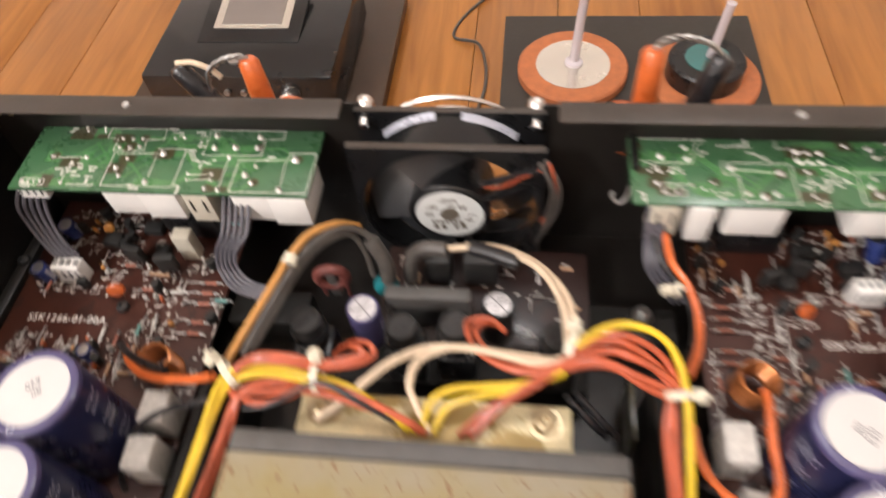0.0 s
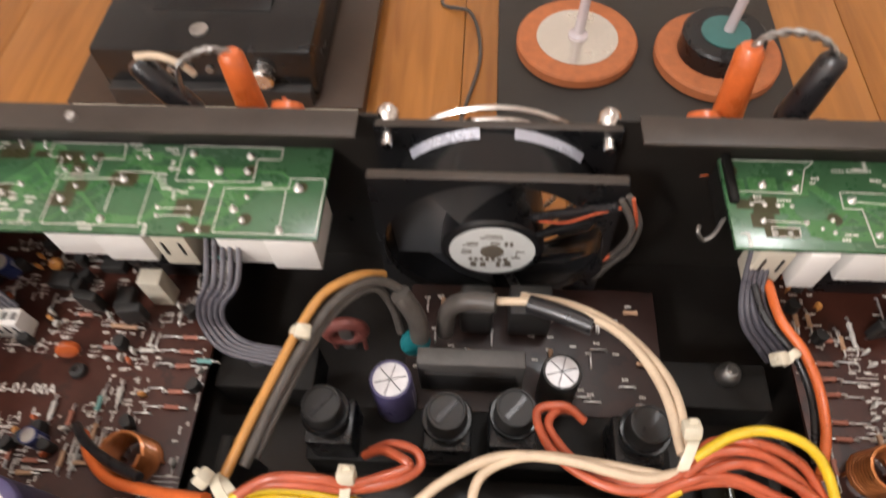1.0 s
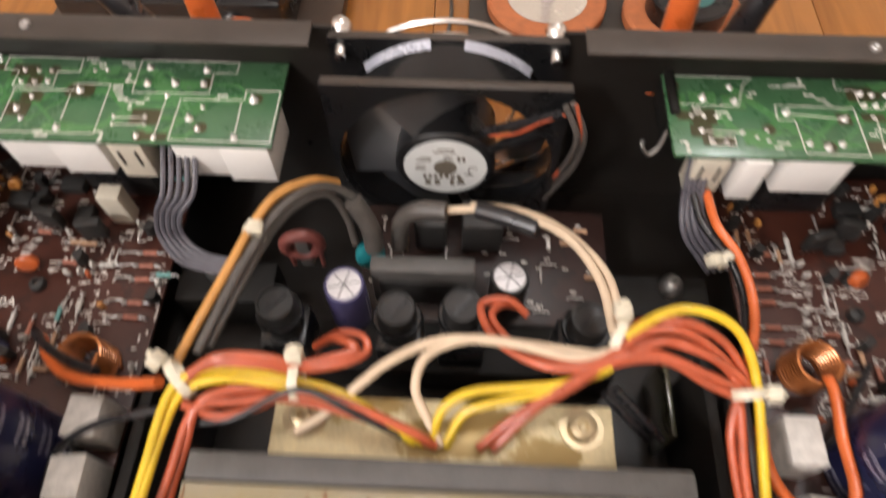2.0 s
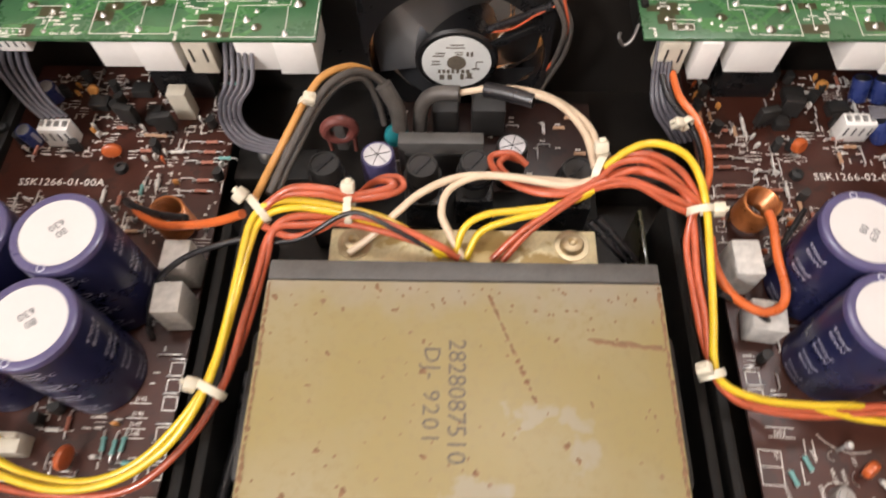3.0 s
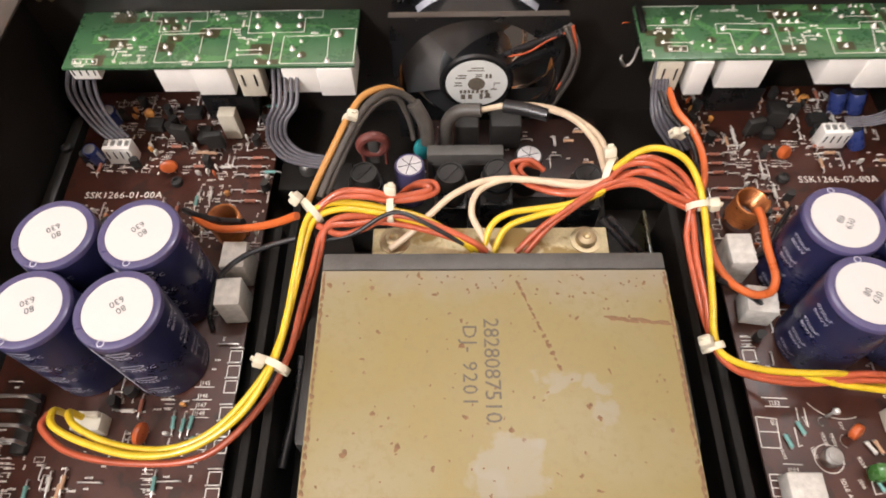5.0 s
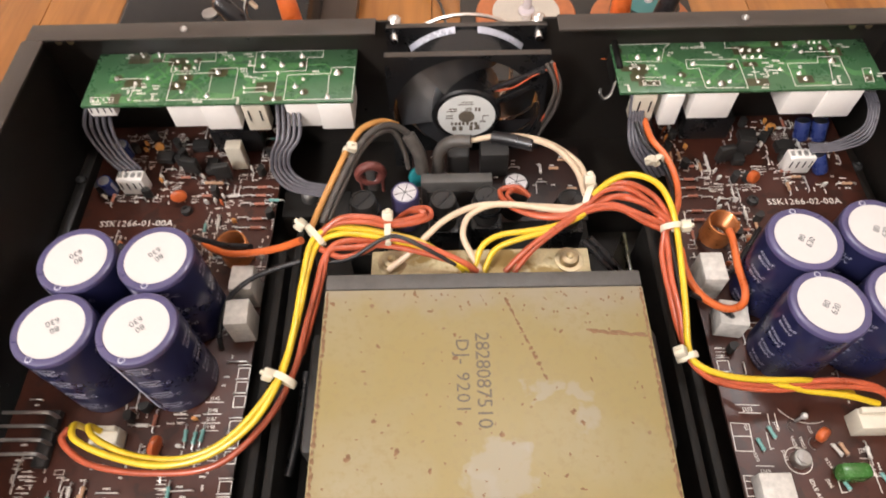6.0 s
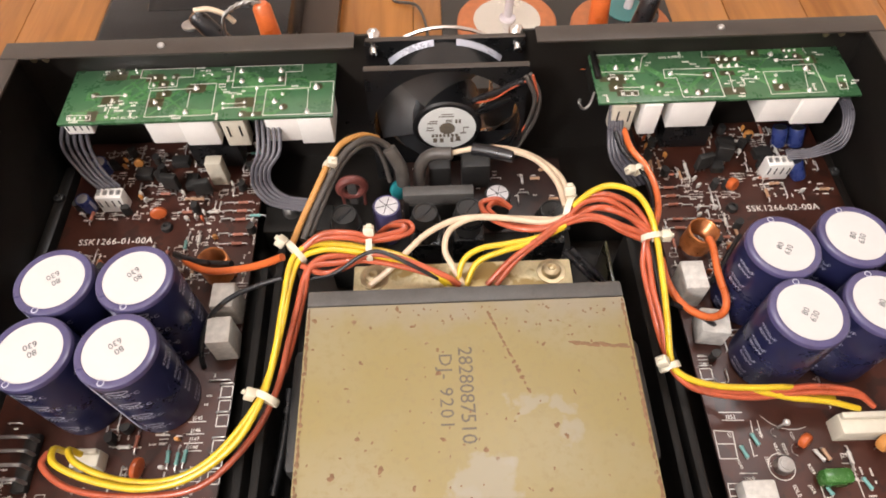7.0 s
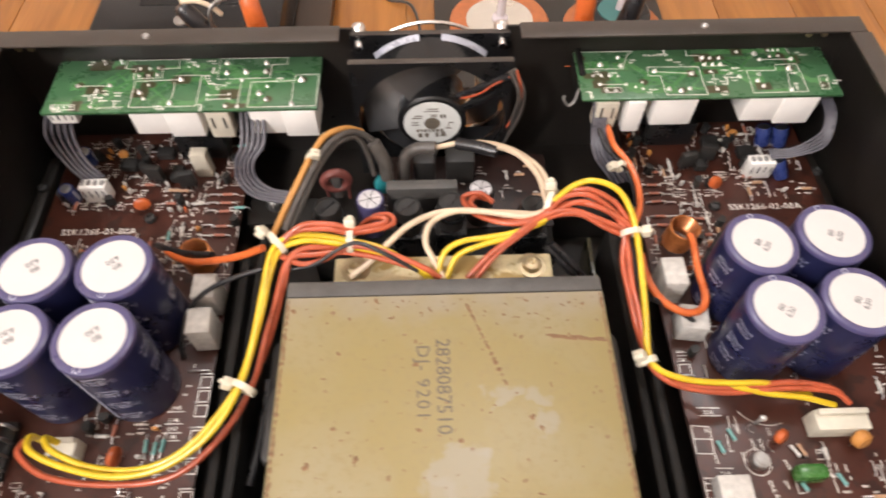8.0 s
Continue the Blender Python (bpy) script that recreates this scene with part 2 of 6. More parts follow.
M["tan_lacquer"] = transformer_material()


# ---- shape helpers ----
def box(bm, c, s, bev=0.0, m=None):
    """A box with centre c and size s, its edges bevelled."""
    g = bmesh.ops.create_cube(bm, size=1.0, matrix=(m or Matrix()) @ Matrix.LocRotScale(c, None, s))
    if bev:
        edges = {e for v in g["verts"] for e in v.link_edges}
        bmesh.ops.bevel(bm, geom=list(edges), offset=bev, segments=2, affect="EDGES", profile=0.5)


def lathe(bm, prof, seg=32, m=None):
    """Revolves (radius, height) pairs round z; a zero radius closes an end."""
    m = m or Matrix()
    rings = []
    for r, z in prof:
        if r <= 0:
            rings.append([bm.verts.new(m @ Vector((0, 0, z)))])
        else:
            rings.append([bm.verts.new(m @ Vector((r * math.cos(a), r * math.sin(a), z))) for a in (2 * math.pi * i / seg for i in range(seg))])
    for a, b in zip(rings, rings[1:]):
        for i in range(seg):
            j = (i + 1) % seg
            if len(a) == 1 and len(b) > 1:
                bm.faces.new((a[0], b[j], b[i]))
            elif len(b) == 1 and len(a) > 1:
                bm.faces.new((a[i], a[j], b[0]))
            elif len(a) > 1:
                bm.faces.new((a[i], a[j], b[j], b[i]))


def glide(pts, steps=6):
    """Points of a smooth line through pts."""
    p = [Vector(q) for q in pts]
    p = [p[0] * 2 - p[1]] + p + [p[-1] * 2 - p[-2]]
    out = []
    for i in range(1, len(p) - 2):
        a, b, c, d = p[i - 1], p[i], p[i + 1], p[i + 2]
        for k in range(steps):
            t = k / steps
            out.append(0.5 * (2 * b + (c - a) * t + (2 * a - 5 * b + 4 * c - d) * t * t + (3 * b - a - 3 * c + d) * t ** 3))
    out.append(p[-2])
    return out


def tube(bm, pts, r, seg=8, steps=6):
    line = glide(pts, steps) if steps else [Vector(q) for q in pts]
    side, last = None, None
    for i, q in enumerate(line):
        d = (line[min(i + 1, len(line) - 1)] - line[max(i - 1, 0)]).normalized()
        if side is None:
            side = d.orthogonal().normalized()
        side = (side - d * side.dot(d)).normalized()
        up = d.cross(side)
        ring = [bm.verts.new(q + r * (math.cos(a) * side + math.sin(a) * up)) for a in (2 * math.pi * k / seg for k in range(seg))]
        if last:
            for k in range(seg):
                bm.faces.new((last[k], last[(k + 1) % seg], ring[(k + 1) % seg], ring[k]))
        else:
            bm.faces.new(ring[::-1])
        last = ring
    bm.faces.new(last)


def finish(bm, name, mat, angle=35):
    bmesh.ops.recalc_face_normals(bm, faces=bm.faces[:])
    me = bpy.data.meshes.new(name)
    bm.to_mesh(me)
    bm.free()
    for f in me.polygons:
        f.use_smooth = True
    me.set_sharp_from_angle(angle=radians(angle))
    me.materials.append(M[mat])
    return me


def part(name, bm, mat, parent, label="", at=None):
    ob = new(name, finish(bm, name, mat) if isinstance(bm, bmesh.types.BMesh) else bm)
    ob.parent = parent
    if at is not None:
        ob.matrix_basis = at
    return tagged(ob, label)


def thing(name, label, category, group="", at=(0, 0, 0), turn=0, kind=""):
    ob = new(name)
    ob.empty_display_size = 0.01
    ob.matrix_basis = pose(*at, 0, 0, turn)
    return tagged(ob, label, category, group, kind)


def B():
    return bmesh.new()


def letters(text, size, mat, spacing=1.0, thick=0.00004):
    """A mesh of built-in letters, centred, lying in the xy plane."""
    cu = bpy.data.curves.new("letters", "FONT")
    cu.body, cu.size, cu.align_x, cu.align_y, cu.space_character, cu.resolution_u, cu.extrude = text, size, "CENTER", "CENTER", spacing, 2, thick
    ob = new("letters", cu)
    bpy.context.view_layer.update()
    me = bpy.data.meshes.new_from_object(ob.evaluated_get(bpy.context.evaluated_depsgraph_get()))
    bpy.data.objects.remove(ob)
    me.materials.clear()
    me.materials.append(M[mat])
    return me


def screw_head(bm, m, r, h=None):
    """Domed cross-head screw along local z, base at the origin."""
    h = h or r * 0.7
    lathe(bm, [(r, 0), (r, h * 0.35), (r * 0.85, h * 0.75), (r * 0.5, h), (r * 0.42, h), (r * 0.2, h * 0.55), (0, h * 0.5)], 20, m)


# ---- room, floor and support ----
FLOOR = -0.22
floor = tagged(new("floor"), "orange-brown varnished wooden plank floor", "floor", kind="structure")
bm = B()
box(bm, (0, 0.4, FLOOR - 0.03), (4.4, 4.4, 0.04))
part("subfloor", bm, "slab_brown", floor)
# unseen walls and ceiling, added to bounce the lamplight back
for name, c, s in (("wall_north", (0, 2.63, 0.95), (4.5, 0.06, 2.5)), ("wall_south", (0, -1.83, 0.95), (4.5, 0.06, 2.5)),
                   ("wall_east", (2.23, 0.4, 0.95), (0.06, 4.4, 2.5)), ("wall_west", (-2.23, 0.4, 0.95), (0.06, 4.4, 2.5)),
                   ("ceiling", (0, 0.4, 2.23), (4.5, 4.5, 0.06))):
    bm = B()
    box(bm, c, s)
    tagged(new(name, finish(bm, name, "plaster")), "unseen plain warm white plaster", name.split("_")[0], kind="structure")

stand = thing("stand", "dark wooden box stand under the opened amplifier", "stand", at=(0, 0.08, FLOOR))
bm = B()
box(bm, (0, 0, 0.094), (0.40, 0.34, 0.188), 0.003)
part("box", bm, "slab_brown", stand)

# ---- amplifier chassis: inside floor, walls, turned lips ----
XW, YR, YF, ZT, ZB = 0.2145, 0.264, -0.10, 0.063, -0.024
chassis = thing("amplifier_chassis", "opened black steel amplifier chassis without its lid", "amplifier", at=(0, 0.08, ZB - 0.0015))
O = Vector((0, 0.08, ZB - 0.0015))


def cbox(name, lo, hi, mat="black_steel", bev=0.0004, parent=None, label=""):
    bm = B()
    lo, hi = Vector(lo) - O, Vector(hi) - O
    box(bm, (lo + hi) / 2, hi - lo, bev)
    return part(name, bm, mat, parent or chassis, label)


T = 0.0014
cbox("floor_panel", (-XW, YF, ZB - T), (XW, YR + T, ZB))
for s in (-1, 1):
    a, b = sorted((s * XW, s * (XW + T)))
    side = cbox("side_panel", (a, YF, ZB - T), (b, YR + T, ZT))
    a, b = sorted((s * (XW - 0.009), s * (XW + T)))
    cbox("side_lip", (a, YF, ZT), (b, YR - 0.0105, ZT + T), "toplit_steel", parent=side)
cbox("front_panel", (-XW - T, YF - 0.004, ZB - T), (XW + T, YF, ZT + T))


def rear_panel():
    """Sheet with a round fan opening: four boxes round a square, and a ring of corner plates."""
    fx, fz0, fz1 = 0.0385, -0.0175, ZT
    bm = B()
    for lo, hi in (((-XW, 0, ZB), (-fx, T, ZT)), ((fx, 0, ZB), (XW, T, ZT)), ((-fx, 0, ZB), (fx, T, fz0))):
        lo, hi = Vector(lo) + Vector((0, YR, 0)) - O, Vector(hi) + Vector((0, YR, 0)) - O
        box(bm, (lo + hi) / 2, hi - lo)
    return part("rear_panel", bm, "black_steel", chassis)


rear = rear_panel()
for x0, x1 in ((-XW, -0.0445), (0.0445, XW)):
    lip = cbox("rear_lip", (x0, YR - 0.0100, ZT), (x1, YR + T, ZT + T), "toplit_steel", parent=rear)
for x in (-0.138, 0.135):
    bm = B()
    screw_head(bm, Matrix.Translation(Vector((x, 0.2595, ZT + T)) - O), 0.0019)
    part("lip_screw", bm, "dull_metal", rear)
for s in (-1, 1):
    # long rails that carry the boards beside the transformer, and brackets along the sides
    a, b = sorted((s * 0.0800 + 0.0015, s * 0.0835 + 0.0015))
    cbox("rail", (a, YF, ZB), (b, 0.172, 0.019), "matt_black", 0.0006)
    a, b = sorted((s * 0.0872 + 0.0015, s * 0.0908 + 0.0015))
    cbox("rail", (a, YF, ZB), (b, 0.160, 0.0175), "matt_black", 0.0006)
    a, b = sorted((s * 0.0835 + 0.0015, s * 0.0872 + 0.0015))
    cbox("rail_web", (a, YF, ZB), (b, 0.158, 0.006), "matt_black", 0.0)
    a, b = sorted((s * 0.2072, s * 0.2140))
    br = cbox("side_bracket", (a, 0.175, ZB), (b, 0.245, -0.004), bev=0.002)
    bm = B()
    screw_head(bm, Matrix.Translation(Vector((s * 0.2106, 0.222, -0.004)) - O), 0.003)
    part("screw", bm, "dull_plastic", br)
    cbox("rear_block", tuple(sorted((s * 0.062, s * 0.098))[0:1]) + (0.195, ZB), tuple(sorted((s * 0.062, s * 0.098))[1:]) + (0.212, -0.004), "matt_black", 0.001)
    bm = B()
    screw_head(bm, Matrix.Translation(Vector((s * 0.084, 0.207, -0.004)) - O), 0.0042, 0.006)
    part("screw", bm, "dull_metal", chassis)
for x, y in ((-0.205, 0.2595), (-0.199, 0.2595), (0.192, 0.2595), (0.2, 0.2595)):
    bm = B()
    lathe(bm, [(0.0016, 0), (0.0016, 0.001), (0, 0.0012)], 12, Matrix.Translation(Vector((x, YR - 0.001, 0.056)) - O) @ pose(0, 0, 0, 90, 0, 0))
    part("rivet", bm, "brass", rear)

# ---- power transformer ----
tr = thing("power_transformer", "large power transformer with rust-specked tan steel cover", "transformer", at=(0.0032, 0.0612, ZB))
O2 = Vector((0, 0.063, ZB))
bm = B()
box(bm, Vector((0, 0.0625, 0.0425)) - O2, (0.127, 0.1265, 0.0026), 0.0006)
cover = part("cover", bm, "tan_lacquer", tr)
bm = B()
box(bm, Vector((0.0, 0.1300, 0.0418)) - O2, (0.1275, 0.0072, 0.0024), 0.0009)
part("edge_strip", bm, "grey_plastic", tr, "dark grey edge strip")
bm = B()
box(bm, Vector((0, 0.063, 0.008)) - O2, (0.1235, 0.128, 0.064), 0.002)
part("core", bm, "black_steel", tr)
for s in (-1, 1):
    bm = B()
    box(bm, Vector((s * 0.0665, 0.09, 0.004)) - O2, (0.009, 0.05, 0.048), 0.003)
    part("end_bell", bm, "dull_plastic", tr)
bm = B()
box(bm, Vector((0, 0.1435, 0.0290)) - O2, (0.095, 0.019, 0.0022), 0.0008)
fl = part("mounting_flange", bm, "zinc", tr, "stained yellow zinc mounting flange")
for x in (-0.0385, 0.0385):
    bm = B()
    m = Matrix.Translation(Vector((x, 0.1465, 0.0301)) - O2)
    lathe(bm, [(0.0062, 0), (0.0062, 0.0007), (0.0034, 0.0008)], 24, m)
    screw_head(bm, m @ Matrix.Translation((0, 0, 0.0008)), 0.0042, 0.0030)
    part("screw", bm, "brass", fl)
for text, x, y, size in (("2828087510", -0.0018, 0.0875, 0.0078), ("DJ- 9201", -0.0094, 0.0890, 0.0072)):
    part("stamp", letters(text, size, "print_dark", 0.96 if len(text) > 8 else 1.14), None, cover, at=Matrix.Translation(Vector((x, y, 0.04385)) - O2) @ pose(0, 0, 0, 0, 0, -90))

# ---- cooling fan ----
fan = thing("cooling_fan", "square black axial cooling fan in the rear panel", "fan", at=(0, 0.253, -0.0185))
FO = Vector((0, 0.253, -0.0185))
FC = Vector((0, 0, 0.0210)) - Vector((0, 0, FO.z))


def ring_plate(bm, half, hole, y0, y1, seg=48):
    """Square plate, pierced by a round hole, standing across y."""
    def sq(a):
        c, s = math.cos(a), math.sin(a)
        k = half / max(abs(c), abs(s))
        return c * k, s * k
    rows = []
    for y in (y0, y1):
        o, i = [], []
        for k in range(seg):
            a = 2 * math.pi * (k + 0.5) / seg
            if k % (seg // 4) == seg // 8:
                a = math.pi / 4 + math.pi / 2 * (k // (seg // 4))
            x, z = sq(a)
            o.append(bm.verts.new((x, y, FC.z + z)))
            i.append(bm.verts.new((hole * math.cos(a), y, FC.z + hole * math.sin(a))))
        rows.append((o, i))
    (o0, i0), (o1, i1) = rows
    for k in range(seg):
        j = (k + 1) % seg
        bm.faces.new((o0[k], o0[j], i0[j], i0[k]))
        bm.faces.new((o1[k], i1[k], i1[j], o1[j]))
        bm.faces.new((o0[k], o1[k], o1[j], o0[j]))
        bm.faces.new((i0[k], i0[j], i1[j], i1[k]))


bm = B()
ring_plate(bm, 0.040, 0.0383, -0.0125, -0.0090)
part("front_flange", bm, "black_plastic", fan)
bm = B()
ring_plate(bm, 0.040, 0.0383, 0.0085, 0.0118)
part("rear_flange", bm, "black_plastic", fan)
# pale strips put the overhead light into the flange tops
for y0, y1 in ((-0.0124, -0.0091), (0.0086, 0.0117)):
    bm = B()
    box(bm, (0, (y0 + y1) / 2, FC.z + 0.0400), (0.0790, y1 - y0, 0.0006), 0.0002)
    part("flange_edge", bm, "toplit_steel", fan, "upper edge with overhead light painted in")
bm = B()
lathe(bm, [(0.0393, -0.0095), (0.0393, 0.009), (0.0380, 0.009), (0.0376, 0), (0.0380, -0.0095), (0.0393, -0.0095)], 64, Matrix.Translation(FC) @ pose(0, 0, 0, -90, 0, 0))
part("shroud", bm, "gloss_black", fan)
# two pale arcs model the highlight on the shroud's glossy flare
bm = B()
for a0, a1 in ((45, 82), (98, 135)):
    rows = []
    for k in range(13):
        a = radians(a0 + (a1 - a0) * k / 12)
        rows.append([bm.verts.new((r * math.cos(a), y, FC.z + r * math.sin(a))) for r, y in ((0.0376, 0.0010), (0.0388, 0.0045), (0.0410, 0.0082), (0.0398, 0.0084), (0.0374, 0.0040))])
    for p, q in zip(rows, rows[1:]):
        for k in range(5):
            bm.faces.new((p[k], p[(k + 1) % 5], q[(k + 1) % 5], q[k]))
    bm.faces.new(rows[0])
    bm.faces.new(rows[-1])
part("rim", bm, "rim_highlight", fan, "pale arcs painted as the shroud's highlight")
bm = B()
lathe(bm, [(0, -0.0128), (0.0170, -0.0128), (0.0182, -0.0118), (0.0182, 0.010), (0, 0.010)], 48, Matrix.Translation(FC) @ pose(0, 0, 0, -90, 0, 0))
hub = part("hub", bm, "black_plastic", fan)
bm = B()
lathe(bm, [(0, -0.0130), (0.0152, -0.0130), (0.0152, -0.0127)], 40, Matrix.Translation(FC) @ pose(0, 0, 0, -90, 0, 0))
lab = part("label", bm, "paper_label", hub, "round white paper label with black print")
bm = B()
lathe(bm, [(0, -0.01315), (0.0042, -0.01315), (0.0042, -0.0130)], 24, Matrix.Translation(FC) @ pose(0, 0, 0, -90, 0, 0))
for x, z, w, h in ((-0.0065, -0.0088, 0.0022, 0.0030), (-0.0030, -0.0088, 0.0020, 0.0030), (0.0025, -0.0085, 0.0016, 0.0034), (0.0058, -0.0078, 0.0022, 0.0030), (0.0058, -0.0092, 0.0034, 0.0008),
                   (-0.0076, -0.0052, 0.0013, 0.0020), (-0.0056, -0.0052, 0.0013, 0.0020), (-0.0036, -0.0052, 0.0013, 0.0020), (-0.0016, -0.0052, 0.0013, 0.0020), (0.0006, -0.0052, 0.0013, 0.0020), (0.0028, -0.0052, 0.0015, 0.0020), (0.0050, -0.0052, 0.0016, 0.0020),
                   (0.0086, -0.0036, 0.0032, 0.0007), (0.0086, -0.0014, 0.0004, 0.0030), (0.0100, 0.0006, 0.0030, 0.0005), (-0.0090, -0.0010, 0.0040, 0.0006), (-0.0090, 0.0008, 0.0034, 0.0006), (-0.0078, 0.0040, 0.0050, 0.0006), (-0.0070, 0.0056, 0.0042, 0.0006),
                   (0.0048, 0.0052, 0.0011, 0.0026), (0.0066, 0.0052, 0.0011, 0.0026), (0.0010, 0.0062, 0.0034, 0.0005), (0.0010, 0.0050, 0.0034, 0.0005), (-0.0004, 0.0088, 0.0080, 0.0005), (0.0002, 0.0104, 0.0060, 0.0005)):
    box(bm, (x, -0.01312, FC.z + z), (w, 0.0002, h))
part("print", bm, "print_dark", lab)
for mid in (84, 152, 226, 296, 347):
    bm = B()
    rows = []
    for r, tw in ((0.0178, 30), (0.023, 27), (0.028, 24), (0.033, 22), (0.0372, 20)):
        row = []
        for u in (-1, -0.5, 0, 0.5, 1):
            a = radians(tw)
            half = 0.80 * r
            sx, sy = u * half * math.cos(a), -0.0112 * u + 0.0016 * (u * u - 1) * (r / 0.03) + 0.26 * (r - 0.018)
            ang = radians(mid) + sx / r * 1.12
            row.append((r * math.cos(ang), sy, FC.z + r * math.sin(ang)))
        rows.append(row)
    for dy in (0, 0.0009):
        vs = [[bm.verts.new((x, y + dy, z)) for x, y, z in row] for row in rows]
        for i in range(4):
            for j in range(4):
                bm.faces.new((vs[i][j], vs[i][j + 1], vs[i + 1][j + 1], vs[i + 1][j]))
    part("blade", bm, "blade_black", fan)
for a in (30, 290):
    bm = B()
    ar = radians(a)
    m = Matrix.Translation(FC) @ pose(0, 0, 0, 0, -a, 0)
    box(bm, (0.0275, -0.0112, 0), (0.022, 0.0022, 0.0032), 0.0005, m)
    part("strut", bm, "black_plastic", fan)
for x in (-0.03575, 0.03575):
    bm = B()
    lathe(bm, [(0, -0.0052), (0.0017, -0.0052), (0.0020, -0.0047), (0.0020, 0.008), (0, 0.008)], 16, Matrix.Translation((x, 0.009, FC.z + 0.03575)) @ pose(0, 0, 0, -90, 0, 0))
    bolt = part("bolt", bm, "chrome", fan)
    bm = B()
    screw_head(bm, Matrix.Translation((x, 0.0135, FC.z + 0.0388)) @ pose(0, 0, 0, -35, 0, 0), 0.0037, 0.0042)
    part("bolt_head", bm, "chrome", bolt)
bm = B()
for r, y in ((0.0412, 0.0165), (0.034, 0.0180), (0.0255, 0.0180)):
    tube(bm, [(r * math.cos(a), y, FC.z + r * math.sin(a)) for a in (2 * math.pi * k / 40 for k in range(41))], 0.0010, 6, 0)
part("finger_guard", bm, "chrome", fan, "chrome wire finger guard")

# ---- boards ----
def board(name, label, x0, x1, y0, y1, z, mat, thick=0.0016):
    ob = thing(name, label, "circuit board", "amplifier circuit boards", at=((x0 + x1) / 2, (y0 + y1) / 2, z - thick))
    bm = B()
    box(bm, (0, 0, thick / 2), (x1 - x0, y1 - y0, thick), 0.0002)
    part("board", bm, mat, ob)
    return ob


left_board = board("circuit_board", "brown amplifier circuit board crowded with small components", -0.2000, -0.1000, -0.05, 0.257, 0.0, "pcb_brown")
right_board = board("circuit_board", "brown amplifier circuit board crowded with small components", 0.1055, 0.2055, -0.05, 0.257, 0.0, "pcb_brown")
centre_board = board("circuit_board", "brown fuse board below the cooling fan", -0.0300, 0.0620, 0.1905, 0.240, -0.005, "pcb_dark")
green_left = board("circuit_board", "green relay board, solder side up", -0.188, -0.0555, 0.2265, 0.2635, 0.047, "pcb_green")
green_right = board("circuit_board", "green relay board, solder side up", 0.0735, 0.2020, 0.2285, 0.2635, 0.047, "pcb_green")


# ---- reservoir capacitors ----
def reservoir():
    ob = thing("electrolytic_capacitor", "large purple-blue electrolytic capacitor with white disc on top", "capacitor", "reservoir capacitors")
    R, H = 0.0154, 0.0520
    bm = B()
    lathe(bm, [(R - 0.0012, 0), (R, 0.0012), (R, H - 0.0016), (R - 0.0004, H - 0.0005), (R - 0.0014, H)], 48)
    part("sleeve", bm, "cap_sleeve", ob)
    bm = B()
    lathe(bm, [(R + 0.00005, H - 0.0022), (R + 0.00005, H - 0.0013), (R - 0.0004, H - 0.0002), (R - 0.0012, H + 0.0002), (R - 0.0029, H + 0.0001), (R - 0.0031, H - 0.0003)], 48)
    part("rim", bm, "cap_rim", ob, "paler purple shrunken rim")
    bm = B()
    lathe(bm, [(R - 0.0028, H - 0.0002), (0.004, H + 0.0000), (0, H + 0.00005)], 40)
    disc = part("top_disc", bm, "cap_label", ob, "white paper disc")
    part("stamp", letters("80\n630", 0.0036, "print_grey", 1.0), None, disc, at=pose(0.0005, 0.001, H + 0.0001, 0, 0, 214))
    bm = B()
    lathe(bm, [(0.0010, 0.0), (0.0014, 0.0002), (0.0010, 0.0003), (0.0010, 0.0)], 12, Matrix.Translation((-0.003, -R + 0.0024, H)))
    part("vent_mark", bm, "print_pale", ob)
    # print round the sleeve: letters bent onto the cylinder
    for rows, ang in ((("4700µF", "80WV"), 0), (("CE-W85°C", ""), -88), (("4700µF", "80WV"), 150)):
        bm = B()
        for z in (H - 0.009, H - 0.021, H - 0.033, H - 0.045):
            for k, text in enumerate(rows):
                if not text:
                    if k == 1:
                        for t in range(24):
                            a0, a1 = 2 * math.pi * t / 24, 2 * math.pi * (t + 1) / 24
                            q = [((0.0042 + d) * math.cos(a), z + 0.0034 + (0.0016 + d) * math.sin(a)) for a, d in ((a0, 0), (a1, 0), (a1, -0.0006), (a0, -0.0006))]
                            bm.faces.new([bm.verts.new((u, v, 0)) for u, v in q])
                    continue
                me = letters(text, 0.0030, "print_pale", 1.0, 0.0)
                for f in me.polygons:
                    bm.faces.new([bm.verts.new((me.vertices[i].co.x, me.vertices[i].co.y + z - 0.0036 * k, 0)) for i in f.vertices])
                bpy.data.meshes.remove(me)
        for v in bm.verts:
            a = radians(ang) + v.co.x / R
            v.co = ((R + 0.00006) * math.cos(a), (R + 0.00006) * math.sin(a), v.co.y)
        part("print", bm, "print_pale", ob, "pale printed rating")
    bm = B()
    for k in range(7):
        a0, a1 = radians(-128 + k * 1.6), radians(-128 + (k + 1) * 1.6)
        q = [((R + 0.00007) * math.cos(a), (R + 0.00007) * math.sin(a), z) for a, z in ((a0, 0.002), (a1, 0.002), (a1, H - 0.0022), (a0, H - 0.0022))]
        bm.faces.new([bm.verts.new(v) for v in q])
    part("stripe", bm, "print_pale", ob, "pale polarity stripe")
    return ob


first = reservoir()
first.matrix_basis = pose(-0.1608, 0.1356, 0, 0, 0, 0)
for x, y, a in ((-0.1286, 0.1360, 8), (-0.1608, 0.1050, -6), (-0.1286, 0.1048, 4)):
    copy_thing(first, pose(x, y, 0, 0, 0, a))
